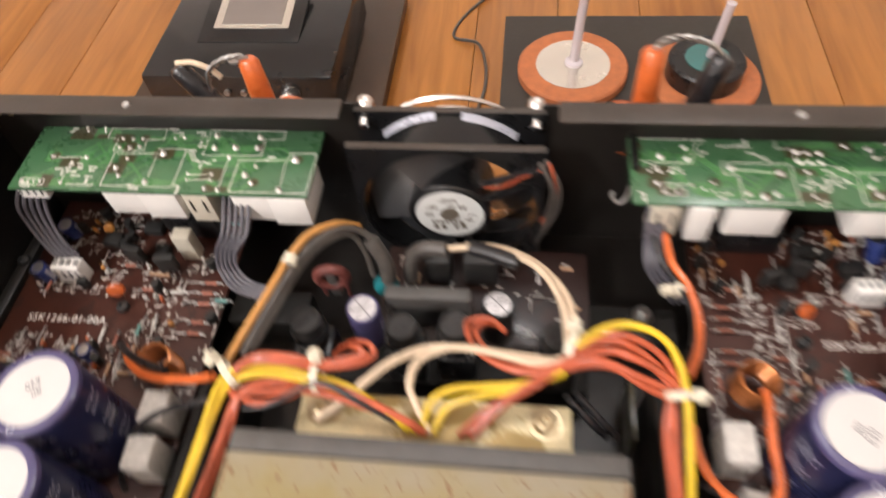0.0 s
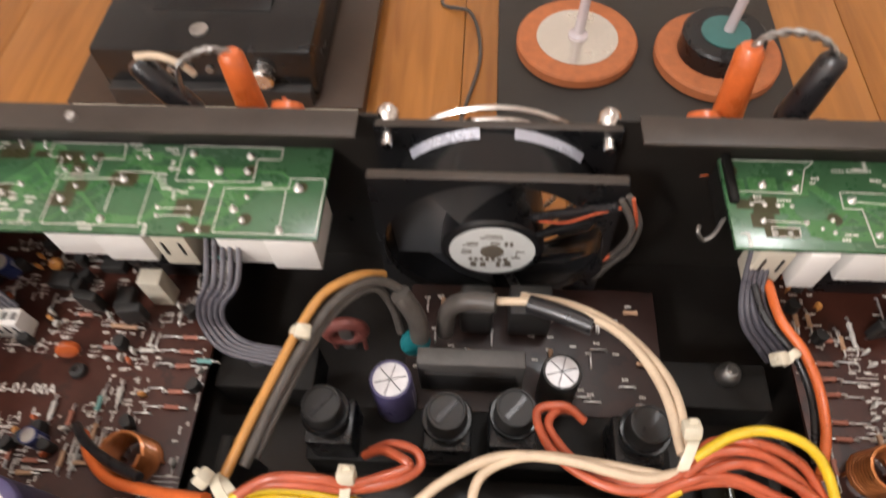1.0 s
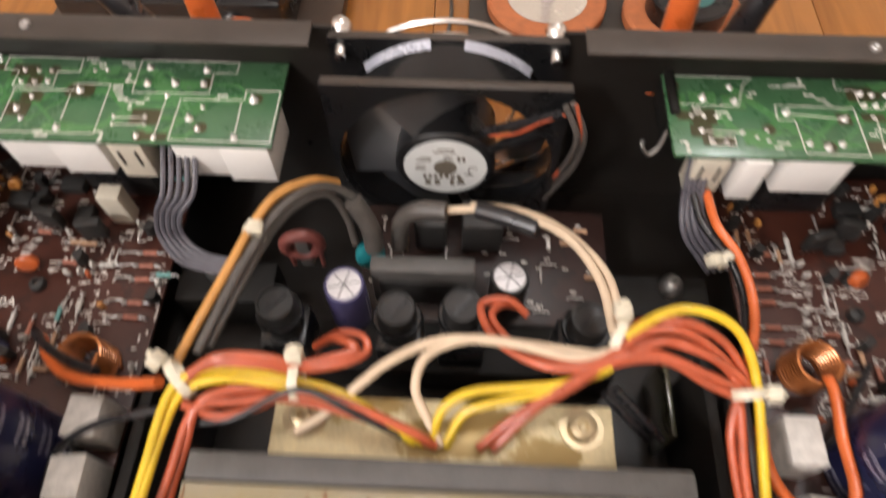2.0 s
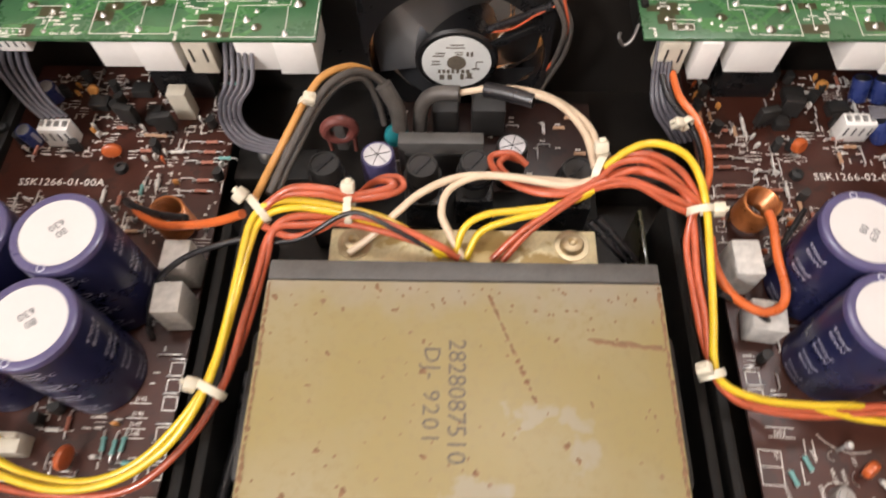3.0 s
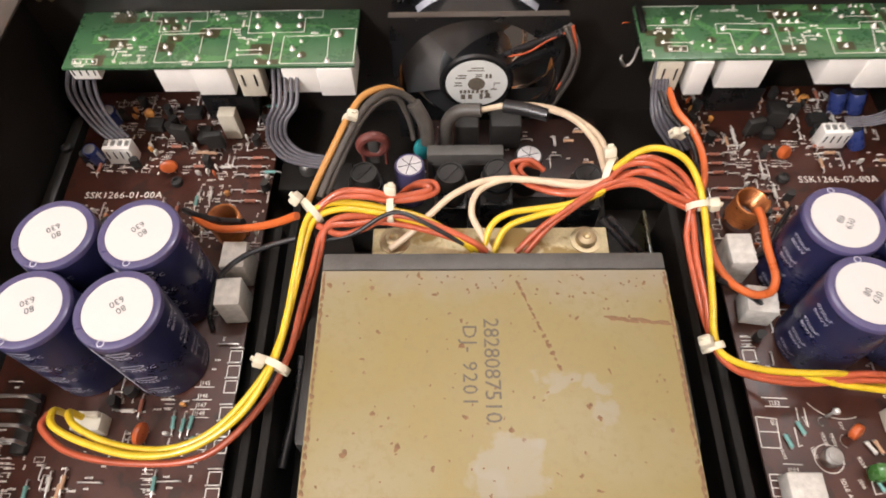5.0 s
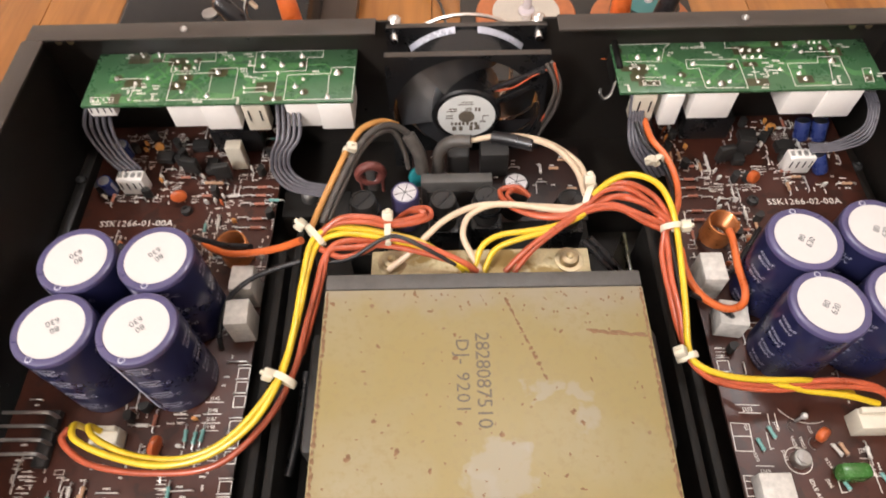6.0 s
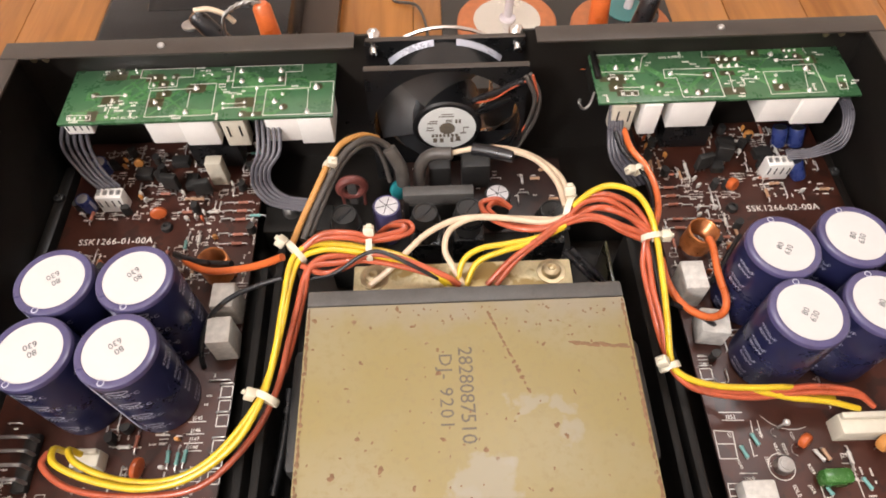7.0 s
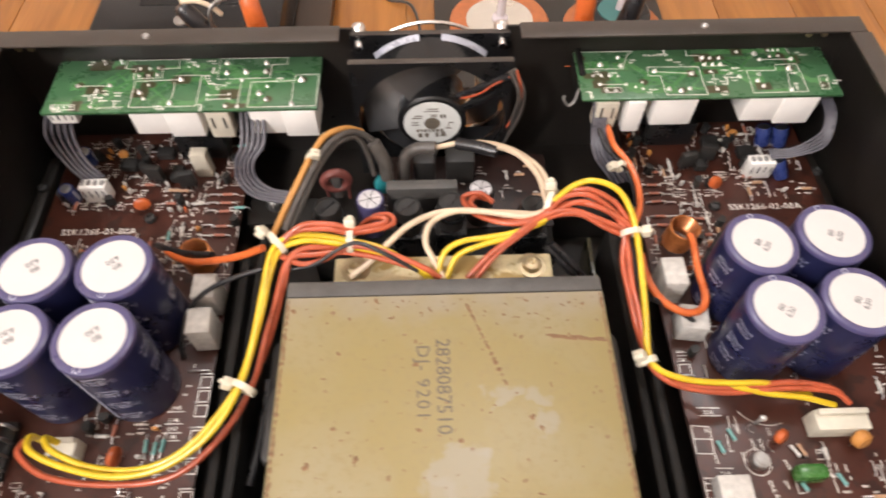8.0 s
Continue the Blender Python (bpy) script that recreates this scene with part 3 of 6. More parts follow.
# the four of the other channel are a little shorter
for x, y, a in ((0.1368, 0.1438, 200), (0.1688, 0.1478, 206), (0.1370, 0.1130, 198), (0.1682, 0.1156, 203)):
    copy_thing(first, pose(x, y, 0, 0, 0, a) @ Matrix.Diagonal((1, 1, 0.885, 1)))


# ---- wires ----
WIRE_LOOK = {"yellow": "glossy yellow insulated wire in the tied bundle", "red": "red insulated wire in the tied bundle", "orange": "thick orange insulated output wire",
             "black": "thin black insulated wire between boards", "grey": "dusty dark grey insulated wire", "cream": "cream insulated transformer wire", "tan": "tan-orange insulated mains wire"}


def wire(colour, r, pts):
    o = Vector(pts[0])
    bm = B()
    tube(bm, [Vector(q) - o for q in pts], r, 8, 7)
    ob = new("wire", finish(bm, "wire", colour, 60))
    ob.location = o
    return tagged(ob, WIRE_LOOK[colour], "wire", colour + " wires")


wire("yellow", .00135, [(-0.1600, 0.0796, 0.0120), (-0.1600, 0.0782, 0.0200), (-0.1565, 0.0717, 0.0230), (-0.1424, 0.0654, 0.0230), (-0.1215, 0.0607, 0.0250), (-0.1022, 0.0630, 0.0280), (-0.0852, 0.0728, 0.0340), (-0.0746, 0.0882, 0.0410), (-0.0713, 0.1065, 0.0430), (-0.0701, 0.1255, 0.0440), (-0.0676, 0.1443, 0.0470), (-0.0600, 0.1503, 0.0490), (-0.0482, 0.1517, 0.0470), (-0.0364, 0.1503, 0.0450), (-0.0237, 0.1477, 0.0430), (-0.0109, 0.1412, 0.0400), (-0.0041, 0.1381, 0.0340)])
wire("yellow", .00135, [(-0.1533, 0.0782, 0.0120), (-0.1546, 0.0779, 0.0190), (-0.1484, 0.0717, 0.0220), (-0.1322, 0.0652, 0.0220), (-0.1116, 0.0632, 0.0250), (-0.0946, 0.0693, 0.0290), (-0.0799, 0.0836, 0.0360), (-0.0730, 0.0970, 0.0410), (-0.0698, 0.1173, 0.0430), (-0.0680, 0.1358, 0.0440), (-0.0643, 0.1458, 0.0460), (-0.0550, 0.1492, 0.0470), (-0.0436, 0.1494, 0.0450), (-0.0344, 0.1481, 0.0430), (-0.0202, 0.1448, 0.0420), (-0.0075, 0.1396, 0.0380), (-0.0016, 0.1381, 0.0340)])
wire("red", .00135, [(-0.1679, 0.0800, 0.0100), (-0.1673, 0.0737, 0.0120), (-0.1536, 0.0648, 0.0130), (-0.1283, 0.0602, 0.0160), (-0.1005, 0.0619, 0.0200), (-0.0817, 0.0771, 0.0260), (-0.0719, 0.0948, 0.0320), (-0.0683, 0.1120, 0.0360), (-0.0650, 0.1274, 0.0400), (-0.0617, 0.1404, 0.0440), (-0.0539, 0.1462, 0.0460), (-0.0367, 0.1484, 0.0410), (-0.0204, 0.1444, 0.0400), (-0.0004, 0.1380, 0.0340)])
wire("red", .00135, [(-0.0702, 0.1021, 0.0310), (-0.0663, 0.1172, 0.0350), (-0.0629, 0.1326, 0.0400), (-0.0600, 0.1419, 0.0450), (-0.0506, 0.1443, 0.0440), (-0.0366, 0.1461, 0.0420), (-0.0168, 0.1426, 0.0390), (0.0019, 0.1374, 0.0340)])
wire("red", .00135, [(-0.0654, 0.1475, 0.0470), (-0.0569, 0.1517, 0.0510), (-0.0453, 0.1523, 0.0510), (-0.0361, 0.1523, 0.0480), (-0.0247, 0.1549, 0.0460), (-0.0182, 0.1594, 0.0440), (-0.0196, 0.1636, 0.0440), (-0.0265, 0.1661, 0.0400), (-0.0330, 0.1662, 0.0320)])
wire("red", .00135, [(-0.0642, 0.1489, 0.0480), (-0.0543, 0.1530, 0.0530), (-0.0428, 0.1536, 0.0520), (-0.0350, 0.1533, 0.0490), (-0.0271, 0.1560, 0.0470), (-0.0209, 0.1590, 0.0460), (-0.0228, 0.1611, 0.0460), (-0.0290, 0.1644, 0.0400), (-0.0347, 0.1648, 0.0320)])
wire("red", .00135, [(-0.0640, 0.1426, 0.0460), (-0.0553, 0.1408, 0.0420), (-0.0461, 0.1434, 0.0420), (-0.0352, 0.1468, 0.0460), (-0.0201, 0.1442, 0.0440), (-0.0039, 0.1394, 0.0380), (0.0012, 0.1374, 0.0340)])
wire("black", .0009, [(-0.0613, 0.1389, 0.0410), (-0.0507, 0.1406, 0.0420), (-0.0386, 0.1458, 0.0470), (-0.0310, 0.1465, 0.0480), (-0.0201, 0.1424, 0.0450), (-0.0075, 0.1385, 0.0380)])
wire("orange", .00175, [(-0.1308, 0.1723, 0.0100), (-0.1223, 0.1634, 0.0160), (-0.1109, 0.1562, 0.0220), (-0.0965, 0.1529, 0.0280), (-0.0833, 0.1507, 0.0350), (-0.0728, 0.1489, 0.0430)])
wire("black", .0016, [(-0.1354, 0.1754, 0.0080), (-0.1266, 0.1686, 0.0140), (-0.1142, 0.1619, 0.0200), (-0.0998, 0.1563, 0.0270)])
wire("black", .0012, [(-0.1139, 0.1186, 0.0010), (-0.1141, 0.1213, 0.0060), (-0.1122, 0.1282, 0.0130), (-0.1072, 0.1353, 0.0200), (-0.0973, 0.1403, 0.0260), (-0.0857, 0.1424, 0.0310), (-0.0740, 0.1435, 0.0350)])
wire("tan", .0015, [(-0.0690, 0.1546, 0.0440), (-0.0657, 0.1690, 0.0430), (-0.0603, 0.1844, 0.0450), (-0.0551, 0.1964, 0.0480), (-0.0498, 0.2073, 0.0480), (-0.0414, 0.2157, 0.0440), (-0.0348, 0.2209, 0.0360)])
wire("grey", .0016, [(-0.0650, 0.1577, 0.0420), (-0.0601, 0.1758, 0.0430), (-0.0529, 0.1922, 0.0470), (-0.0463, 0.2053, 0.0470), (-0.0376, 0.2151, 0.0420), (-0.0290, 0.2173, 0.0320), (-0.0253, 0.2119, 0.0220)])
wire("grey", .0014, [(-0.0631, 0.1605, 0.0400), (-0.0580, 0.1779, 0.0410), (-0.0508, 0.1951, 0.0450), (-0.0438, 0.2072, 0.0440), (-0.0367, 0.2148, 0.0380), (-0.0323, 0.2142, 0.0260), (-0.0303, 0.2105, 0.0150)])
wire("cream", .0014, [(0.0481, 0.1647, 0.0500), (0.0464, 0.1819, 0.0470), (0.0397, 0.1975, 0.0430), (0.0293, 0.2079, 0.0380), (0.0151, 0.2138, 0.0340), (0.0056, 0.2160, 0.0300), (-0.0013, 0.2176, 0.0260)])
wire("cream", .0014, [(0.0497, 0.1647, 0.0500), (0.0493, 0.1818, 0.0470), (0.0434, 0.1953, 0.0430), (0.0345, 0.2060, 0.0390), (0.0233, 0.2139, 0.0340), (0.0099, 0.2191, 0.0280)])
wire("cream", .0014, [(0.0469, 0.1601, 0.0490), (0.0373, 0.1587, 0.0480), (0.0187, 0.1626, 0.0470), (0.0022, 0.1624, 0.0470), (-0.0104, 0.1564, 0.0470), (-0.0189, 0.1502, 0.0440), (-0.0277, 0.1442, 0.0380), (-0.0365, 0.1401, 0.0320)])
wire("cream", .0014, [(0.0458, 0.1592, 0.0480), (0.0235, 0.1627, 0.0460), (0.0090, 0.1629, 0.0470), (-0.0015, 0.1586, 0.0450), (-0.0043, 0.1509, 0.0420), (-0.0014, 0.1448, 0.0380), (0.0031, 0.1379, 0.0330)])
wire("yellow", .0013, [(0.0003, 0.1380, 0.0330), (0.0034, 0.1457, 0.0400), (0.0107, 0.1496, 0.0430), (0.0226, 0.1510, 0.0440), (0.0345, 0.1520, 0.0460), (0.0469, 0.1561, 0.0490)])
wire("yellow", .0013, [(0.0043, 0.1378, 0.0330), (0.0093, 0.1452, 0.0390), (0.0201, 0.1479, 0.0430), (0.0320, 0.1503, 0.0450), (0.0460, 0.1556, 0.0480)])
wire("red", .0013, [(0.0132, 0.1375, 0.0330), (0.0223, 0.1441, 0.0400), (0.0343, 0.1507, 0.0460), (0.0464, 0.1572, 0.0500), (0.0586, 0.1596, 0.0500), (0.0728, 0.1553, 0.0470), (0.0843, 0.1529, 0.0420)])
wire("red", .0013, [(0.0170, 0.1373, 0.0330), (0.0260, 0.1452, 0.0400), (0.0367, 0.1511, 0.0460), (0.0477, 0.1569, 0.0490), (0.0610, 0.1584, 0.0490), (0.0729, 0.1537, 0.0450), (0.0829, 0.1514, 0.0410)])
wire("red", .0013, [(0.0269, 0.1769, 0.0340), (0.0210, 0.1800, 0.0370), (0.0132, 0.1778, 0.0370), (0.0171, 0.1653, 0.0420), (0.0301, 0.1566, 0.0460), (0.0447, 0.1566, 0.0480), (0.0567, 0.1632, 0.0500), (0.0681, 0.1610, 0.0510), (0.0790, 0.1570, 0.0470), (0.0852, 0.1529, 0.0430)])
wire("red", .0013, [(0.0247, 0.1804, 0.0320), (0.0192, 0.1789, 0.0360), (0.0164, 0.1732, 0.0380), (0.0238, 0.1626, 0.0420), (0.0350, 0.1575, 0.0460), (0.0463, 0.1590, 0.0490), (0.0546, 0.1671, 0.0520), (0.0648, 0.1670, 0.0550), (0.0758, 0.1640, 0.0510), (0.0820, 0.1584, 0.0460), (0.0850, 0.1530, 0.0420)])
wire("red", .0013, [(0.0478, 0.1591, 0.0500), (0.0552, 0.1645, 0.0530), (0.0647, 0.1648, 0.0540), (0.0733, 0.1619, 0.0500), (0.0802, 0.1569, 0.0450), (0.0822, 0.1487, 0.0400), (0.0824, 0.1322, 0.0350), (0.0832, 0.1175, 0.0330), (0.0831, 0.1010, 0.0310), (0.0887, 0.0926, 0.0280), (0.0996, 0.0893, 0.0240), (0.1185, 0.0884, 0.0200), (0.1428, 0.0904, 0.0180), (0.1617, 0.0892, 0.0160), (0.1692, 0.0852, 0.0130)])
wire("red", .0013, [(0.0492, 0.1589, 0.0490), (0.0611, 0.1626, 0.0520), (0.0721, 0.1608, 0.0490), (0.0808, 0.1541, 0.0440), (0.0801, 0.1427, 0.0360), (0.0812, 0.1259, 0.0320), (0.0826, 0.1088, 0.0300), (0.0873, 0.0949, 0.0270), (0.0992, 0.0905, 0.0250), (0.1209, 0.0900, 0.0210), (0.1425, 0.0922, 0.0200), (0.1606, 0.0907, 0.0170), (0.1683, 0.0869, 0.0130)])
wire("yellow", .00135, [(0.0504, 0.1632, 0.0520), (0.0588, 0.1680, 0.0560), (0.0669, 0.1691, 0.0580), (0.0764, 0.1667, 0.0560), (0.0824, 0.1613, 0.0510), (0.0858, 0.1515, 0.0440), (0.0861, 0.1330, 0.0380), (0.0851, 0.1164, 0.0350), (0.0835, 0.1007, 0.0330), (0.0880, 0.0946, 0.0300), (0.1010, 0.0913, 0.0270), (0.1177, 0.0910, 0.0240), (0.1327, 0.0918, 0.0210), (0.1457, 0.0921, 0.0130), (0.1570, 0.0908, 0.0080)])
wire("yellow", .00135, [(0.1069, 0.0947, 0.0120), (0.1118, 0.0931, 0.0170), (0.1183, 0.0905, 0.0220), (0.1330, 0.0886, 0.0180), (0.1494, 0.0870, 0.0160), (0.1627, 0.0845, 0.0130)])
wire("black", .0012, [(0.0627, 0.1696, 0.0490), (0.0731, 0.1701, 0.0470), (0.0821, 0.1604, 0.0420), (0.0850, 0.1453, 0.0360), (0.0865, 0.1294, 0.0300), (0.0878, 0.1195, 0.0260)])
wire("orange", .0016, [(0.0889, 0.2265, 0.0300), (0.0897, 0.2129, 0.0310), (0.0949, 0.2027, 0.0300), (0.0978, 0.1910, 0.0280), (0.0964, 0.1778, 0.0280), (0.0911, 0.1654, 0.0300)])
wire("black", .0013, [(0.0844, 0.2252, 0.0300), (0.0866, 0.2145, 0.0280), (0.0936, 0.2024, 0.0270), (0.0971, 0.1890, 0.0240), (0.0926, 0.1697, 0.0260)])
wire("orange", .00175, [(0.0877, 0.1448, 0.0380), (0.0901, 0.1386, 0.0320), (0.0941, 0.1325, 0.0270), (0.1001, 0.1277, 0.0230), (0.1082, 0.1245, 0.0210), (0.1157, 0.1268, 0.0200), (0.1190, 0.1337, 0.0200), (0.1190, 0.1467, 0.0200), (0.1202, 0.1603, 0.0200), (0.1202, 0.1664, 0.0190)])
wire("black", .0012, [(0.0919, 0.1289, 0.0270), (0.1000, 0.1279, 0.0220), (0.1095, 0.1249, 0.0170), (0.1162, 0.1241, 0.0100), (0.1215, 0.1246, 0.0020)])
wire("black", .0012, [(0.1422, 0.1758, 0.0060), (0.1308, 0.1619, 0.0100), (0.1215, 0.1497, 0.0110), (0.1125, 0.1453, 0.0100), (0.1072, 0.1486, 0.0060)])
wire("black", .0014, [(0.0490, 0.1550, 0.0300), (0.0567, 0.1496, 0.0240), (0.0639, 0.1466, 0.0160)])
wire("black", .0014, [(0.0521, 0.1564, 0.0300), (0.0599, 0.1510, 0.0240), (0.0678, 0.1465, 0.0160)])
wire("black", .0018, [(-0.0721, 0.1032, 0.0100), (-0.0738, 0.0827, 0.0060), (-0.0765, 0.0611, 0.0040)])
wire("black", .0017, [(0.0026, 0.2460, 0.0270), (0.0114, 0.2470, 0.0320), (0.0249, 0.2420, 0.0440), (0.0373, 0.2363, 0.0560)])
wire("red", .0005, [(0.0101, 0.2484, 0.0300), (0.0222, 0.2404, 0.0400), (0.0311, 0.2373, 0.0500), (0.0377, 0.2355, 0.0560)])
wire("grey", .0011, [(0.0400, 0.2386, 0.0580), (0.0454, 0.2369, 0.0460), (0.0456, 0.2375, 0.0300), (0.0418, 0.2408, 0.0120), (0.0384, 0.2410, 0.0020)])
wire("grey", .0011, [(0.0377, 0.2372, 0.0580), (0.0431, 0.2351, 0.0460), (0.0427, 0.2376, 0.0300), (0.0405, 0.2428, 0.0120), (0.0372, 0.2420, 0.0020)])
wire("red", .0007, [(0.0412, 0.2377, 0.0580), (0.0445, 0.2364, 0.0440), (0.0420, 0.2396, 0.0240), (0.0374, 0.2426, 0.0080), (0.0393, 0.2428, 0.0000)])


# ---- relays and connectors under the green boards ----
def relay(x0, x1, y, z0, step=True):
    ob = thing("relay", "white plastic relay hanging under the green board", "relay", "white relays", at=((x0 + x1) / 2, y, z0))
    w = x1 - x0
    bm = B()
    if step:
        h = 0.0452 - z0
        box(bm, (-w / 4, 0.011, h / 2 + 0.0007), (w / 2, 0.022, h - 0.0014), 0.0007)
        box(bm, (w / 4, 0.0105, h / 2), (w / 2, 0.023, h), 0.0007)
    else:
        h = 0.0452 - z0
        box(bm, (0, 0.011, h / 2), (w, 0.022, h), 0.0007)
    part("case", bm, "white_plastic", ob)
    return ob


relay(-0.1480, -0.1140, 0.2283, 0.0280)
relay(-0.0895, -0.0570, 0.2273, 0.0278)
relay(0.1110, 0.1320, 0.2295, 0.0272, False)
relay(0.1570, 0.1920, 0.2295, 0.0275)
relay(0.0965, 0.1055, 0.2275, 0.0250, False)


# ---- things on the floor behind the amplifier ----
slab = thing("slab", "dark brown flat board lying on the floor", "board", at=(-0.2470, 0.632, FLOOR))
bm = B()
box(bm, (0, 0, 0.0075), (0.271, 0.22, 0.015), 0.001)
part("panel", bm, "slab_dark", slab)
bm = B()
box(bm, (0.0, -0.1112, 0.009), (0.262, 0.0024, 0.009), 0.0006)
part("edge_band", bm, "beige_plastic", slab, "pale front edge band")
plate = thing("plate", "matt charcoal rectangular plate under two discs", "plate", at=(0.1370, 0.6050, FLOOR))
bm = B()
box(bm, (0, 0, 0.0075), (0.260, 0.190, 0.015), 0.001)
part("panel", bm, "slab", plate)

dev = thing("tabletop_player", "glossy black tabletop device with tilted screen and knobs", "player", at=(-0.2440, 0.6120, FLOOR + 0.015))
bm = B()
box(bm, (0, 0, 0.030), (0.190, 0.165, 0.050), 0.004)
part("body", bm, "gloss_black", dev)
bm = B()
box(bm, (0, -0.01, 0.010), (0.180, 0.165, 0.020), 0.002)
part("base", bm, "dull_plastic", dev)
bm = B()
box(bm, (0, 0, 0), (0.105, 0.075, 0.006), 0.001, pose(0, 0.005, 0.058, 8, 0, 0))
scr = part("screen_frame", bm, "gloss_black", dev)
bm = B()
box(bm, (0, 0.006, 0.0032), (0.078, 0.050, 0.001), 0, pose(0, 0.005, 0.058, 8, 0, 0))
part("bezel", bm, "disc_silver", scr, "silver bezel")
bm = B()
box(bm, (0, 0.006, 0.0037), (0.062, 0.040, 0.001), 0, pose(0, 0.005, 0.058, 8, 0, 0))
part("screen", bm, "screen", scr, "grey screen")
bm = B()
lathe(bm, [(0.008, 0), (0.008, 0.002), (0.006, 0.0025), (0, 0.0022)], 24, Matrix.Translation((-0.004, -0.058, 0.055)))
part("button", bm, "dull_metal", dev)
bm = B()
lathe(bm, [(0.010, 0), (0.010, 0.012), (0.008, 0.0135), (0, 0.0135)], 28, Matrix.Translation((0.052, -0.0825, 0.034)) @ pose(0, 0, 0, 90, 0, 0))
part("knob", bm, "chrome", dev, "chrome volume knob")
for k in range(5):
    bm = B()
    lathe(bm, [(0.0032, 0), (0.0032, 0.003), (0.0018, 0.003), (0.0016, 0.001), (0, 0.001)], 16, Matrix.Translation((-0.046 + 0.017 * k, -0.0825, 0.036)) @ pose(0, 0, 0, 90, 0, 0))
    part("socket", bm, "dull_metal", dev)
bm = B()
box(bm, (0.066, -0.0928, 0.012), (0.004, 0.001, 0.004))
part("indicator", bm, "red", dev, "small red mark")


def disc_on_spindle(x, y, silver, lean):
    ob = thing("disc_spindle", "orange-brown disc with silver centre on a clear spindle" if silver else "orange-brown disc with dark hub on a clear spindle", "spindle", "discs on spindles", at=(x, y, FLOOR + 0.015))
    bm = B()
    lathe(bm, [(0, 0), (0.0530, 0), (0.0550, 0.002), (0.0550, 0.010), (0.0530, 0.012), (0, 0.012)], 64)
    part("disc", bm, "disc_cork", ob)
    bm = B()
    if silver:
        lathe(bm, [(0.0370, 0.012), (0.0370, 0.0128), (0.010, 0.0130), (0, 0.0130)], 48)
        part("centre", bm, "disc_silver", ob, "silver centre disc")
    else:
        lathe(bm, [(0.036, 0.012), (0.036, 0.030), (0.034, 0.032), (0, 0.032)], 48)
        part("hub", bm, "black_plastic", ob, "black hub")
        bm = B()
        lathe(bm, [(0.021, 0.032), (0.021, 0.0328), (0, 0.033)], 40)
        part("centre", bm, "disc_teal", ob, "dark teal centre")
    bm = B()
    lathe(bm, [(0.009, 0.012), (0.009, 0.015), (0.0048, 0.017), (0.0042, 0.085), (0.0046, 0.088), (0, 0.089)], 24, pose(0, 0, 0, -4, lean, 0))
    part("spindle", bm, "spindle", ob, "clear plastic spindle")


disc_on_spindle(0.0785, 0.6035, True, 3)
disc_on_spindle(0.2030, 0.5890, False, 5)


def plug(x0, z0, x1, z1, y, mat, label):
    ob = thing("test_plug", label, "plug", "test plugs", at=(x0, y, z0))
    d = Vector((x1 - x0, 0.004, z1 - z0))
    m = Vector((0, 0, 1)).rotation_difference(d).to_matrix().to_4x4()
    bm = B()
    h = d.length
    lathe(bm, [(0, 0), (0.0054, 0), (0.0056, 0.002), (0.0052, h * 0.5), (0.0048, h - 0.002), (0.0034, h), (0, h)], 20, m)
    part("shroud", bm, mat, ob)


plug(-0.0921, 0.0352, -0.0947, 0.0615, 0.290, "orange", "orange plastic test plug on the rear terminals")
plug(-0.1157, 0.0345, -0.1310, 0.0566, 0.290, "black", "glossy black test plug on the rear terminals")
plug(0.0835, 0.0371, 0.0829, 0.0676, 0.290, "orange", "orange plastic test plug on the rear terminals")
plug(0.1054, 0.0369, 0.1116, 0.0644, 0.290, "black", "glossy black test plug on the rear terminals")

# ---- printing and solder on the green boards ----
def base_of(ob):
    return ob.matrix_basis.translation.copy()


def dashes(bm, x, y, z, rng, n=4, s=0.0008, turn=0):
    """A few unreadable printed characters, as small bars."""
    for k in range(n):
        dx, h = (k - n / 2) * s * 1.15, s * rng.uniform(1.1, 1.7)
        px, py = (dx, 0) if not turn else (0, dx)
        box(bm, (x + px, y + py, z), (s * 0.72, h, 0.00005) if not turn else (h, s * 0.72, 0.00005))


def stroke(bm, a, b, z, w=0.00035):
    a, b = Vector((a[0], a[1], 0)), Vector((b[0], b[1], 0))
    d = b - a
    if d.length < 1e-5:
        return
    box(bm, (0, 0, 0), (d.length + w, w, 0.00006), 0, Matrix.Translation(((a.x + b.x) / 2, (a.y + b.y) / 2, z)) @ Matrix.Rotation(math.atan2(d.y, d.x), 4, "Z"))


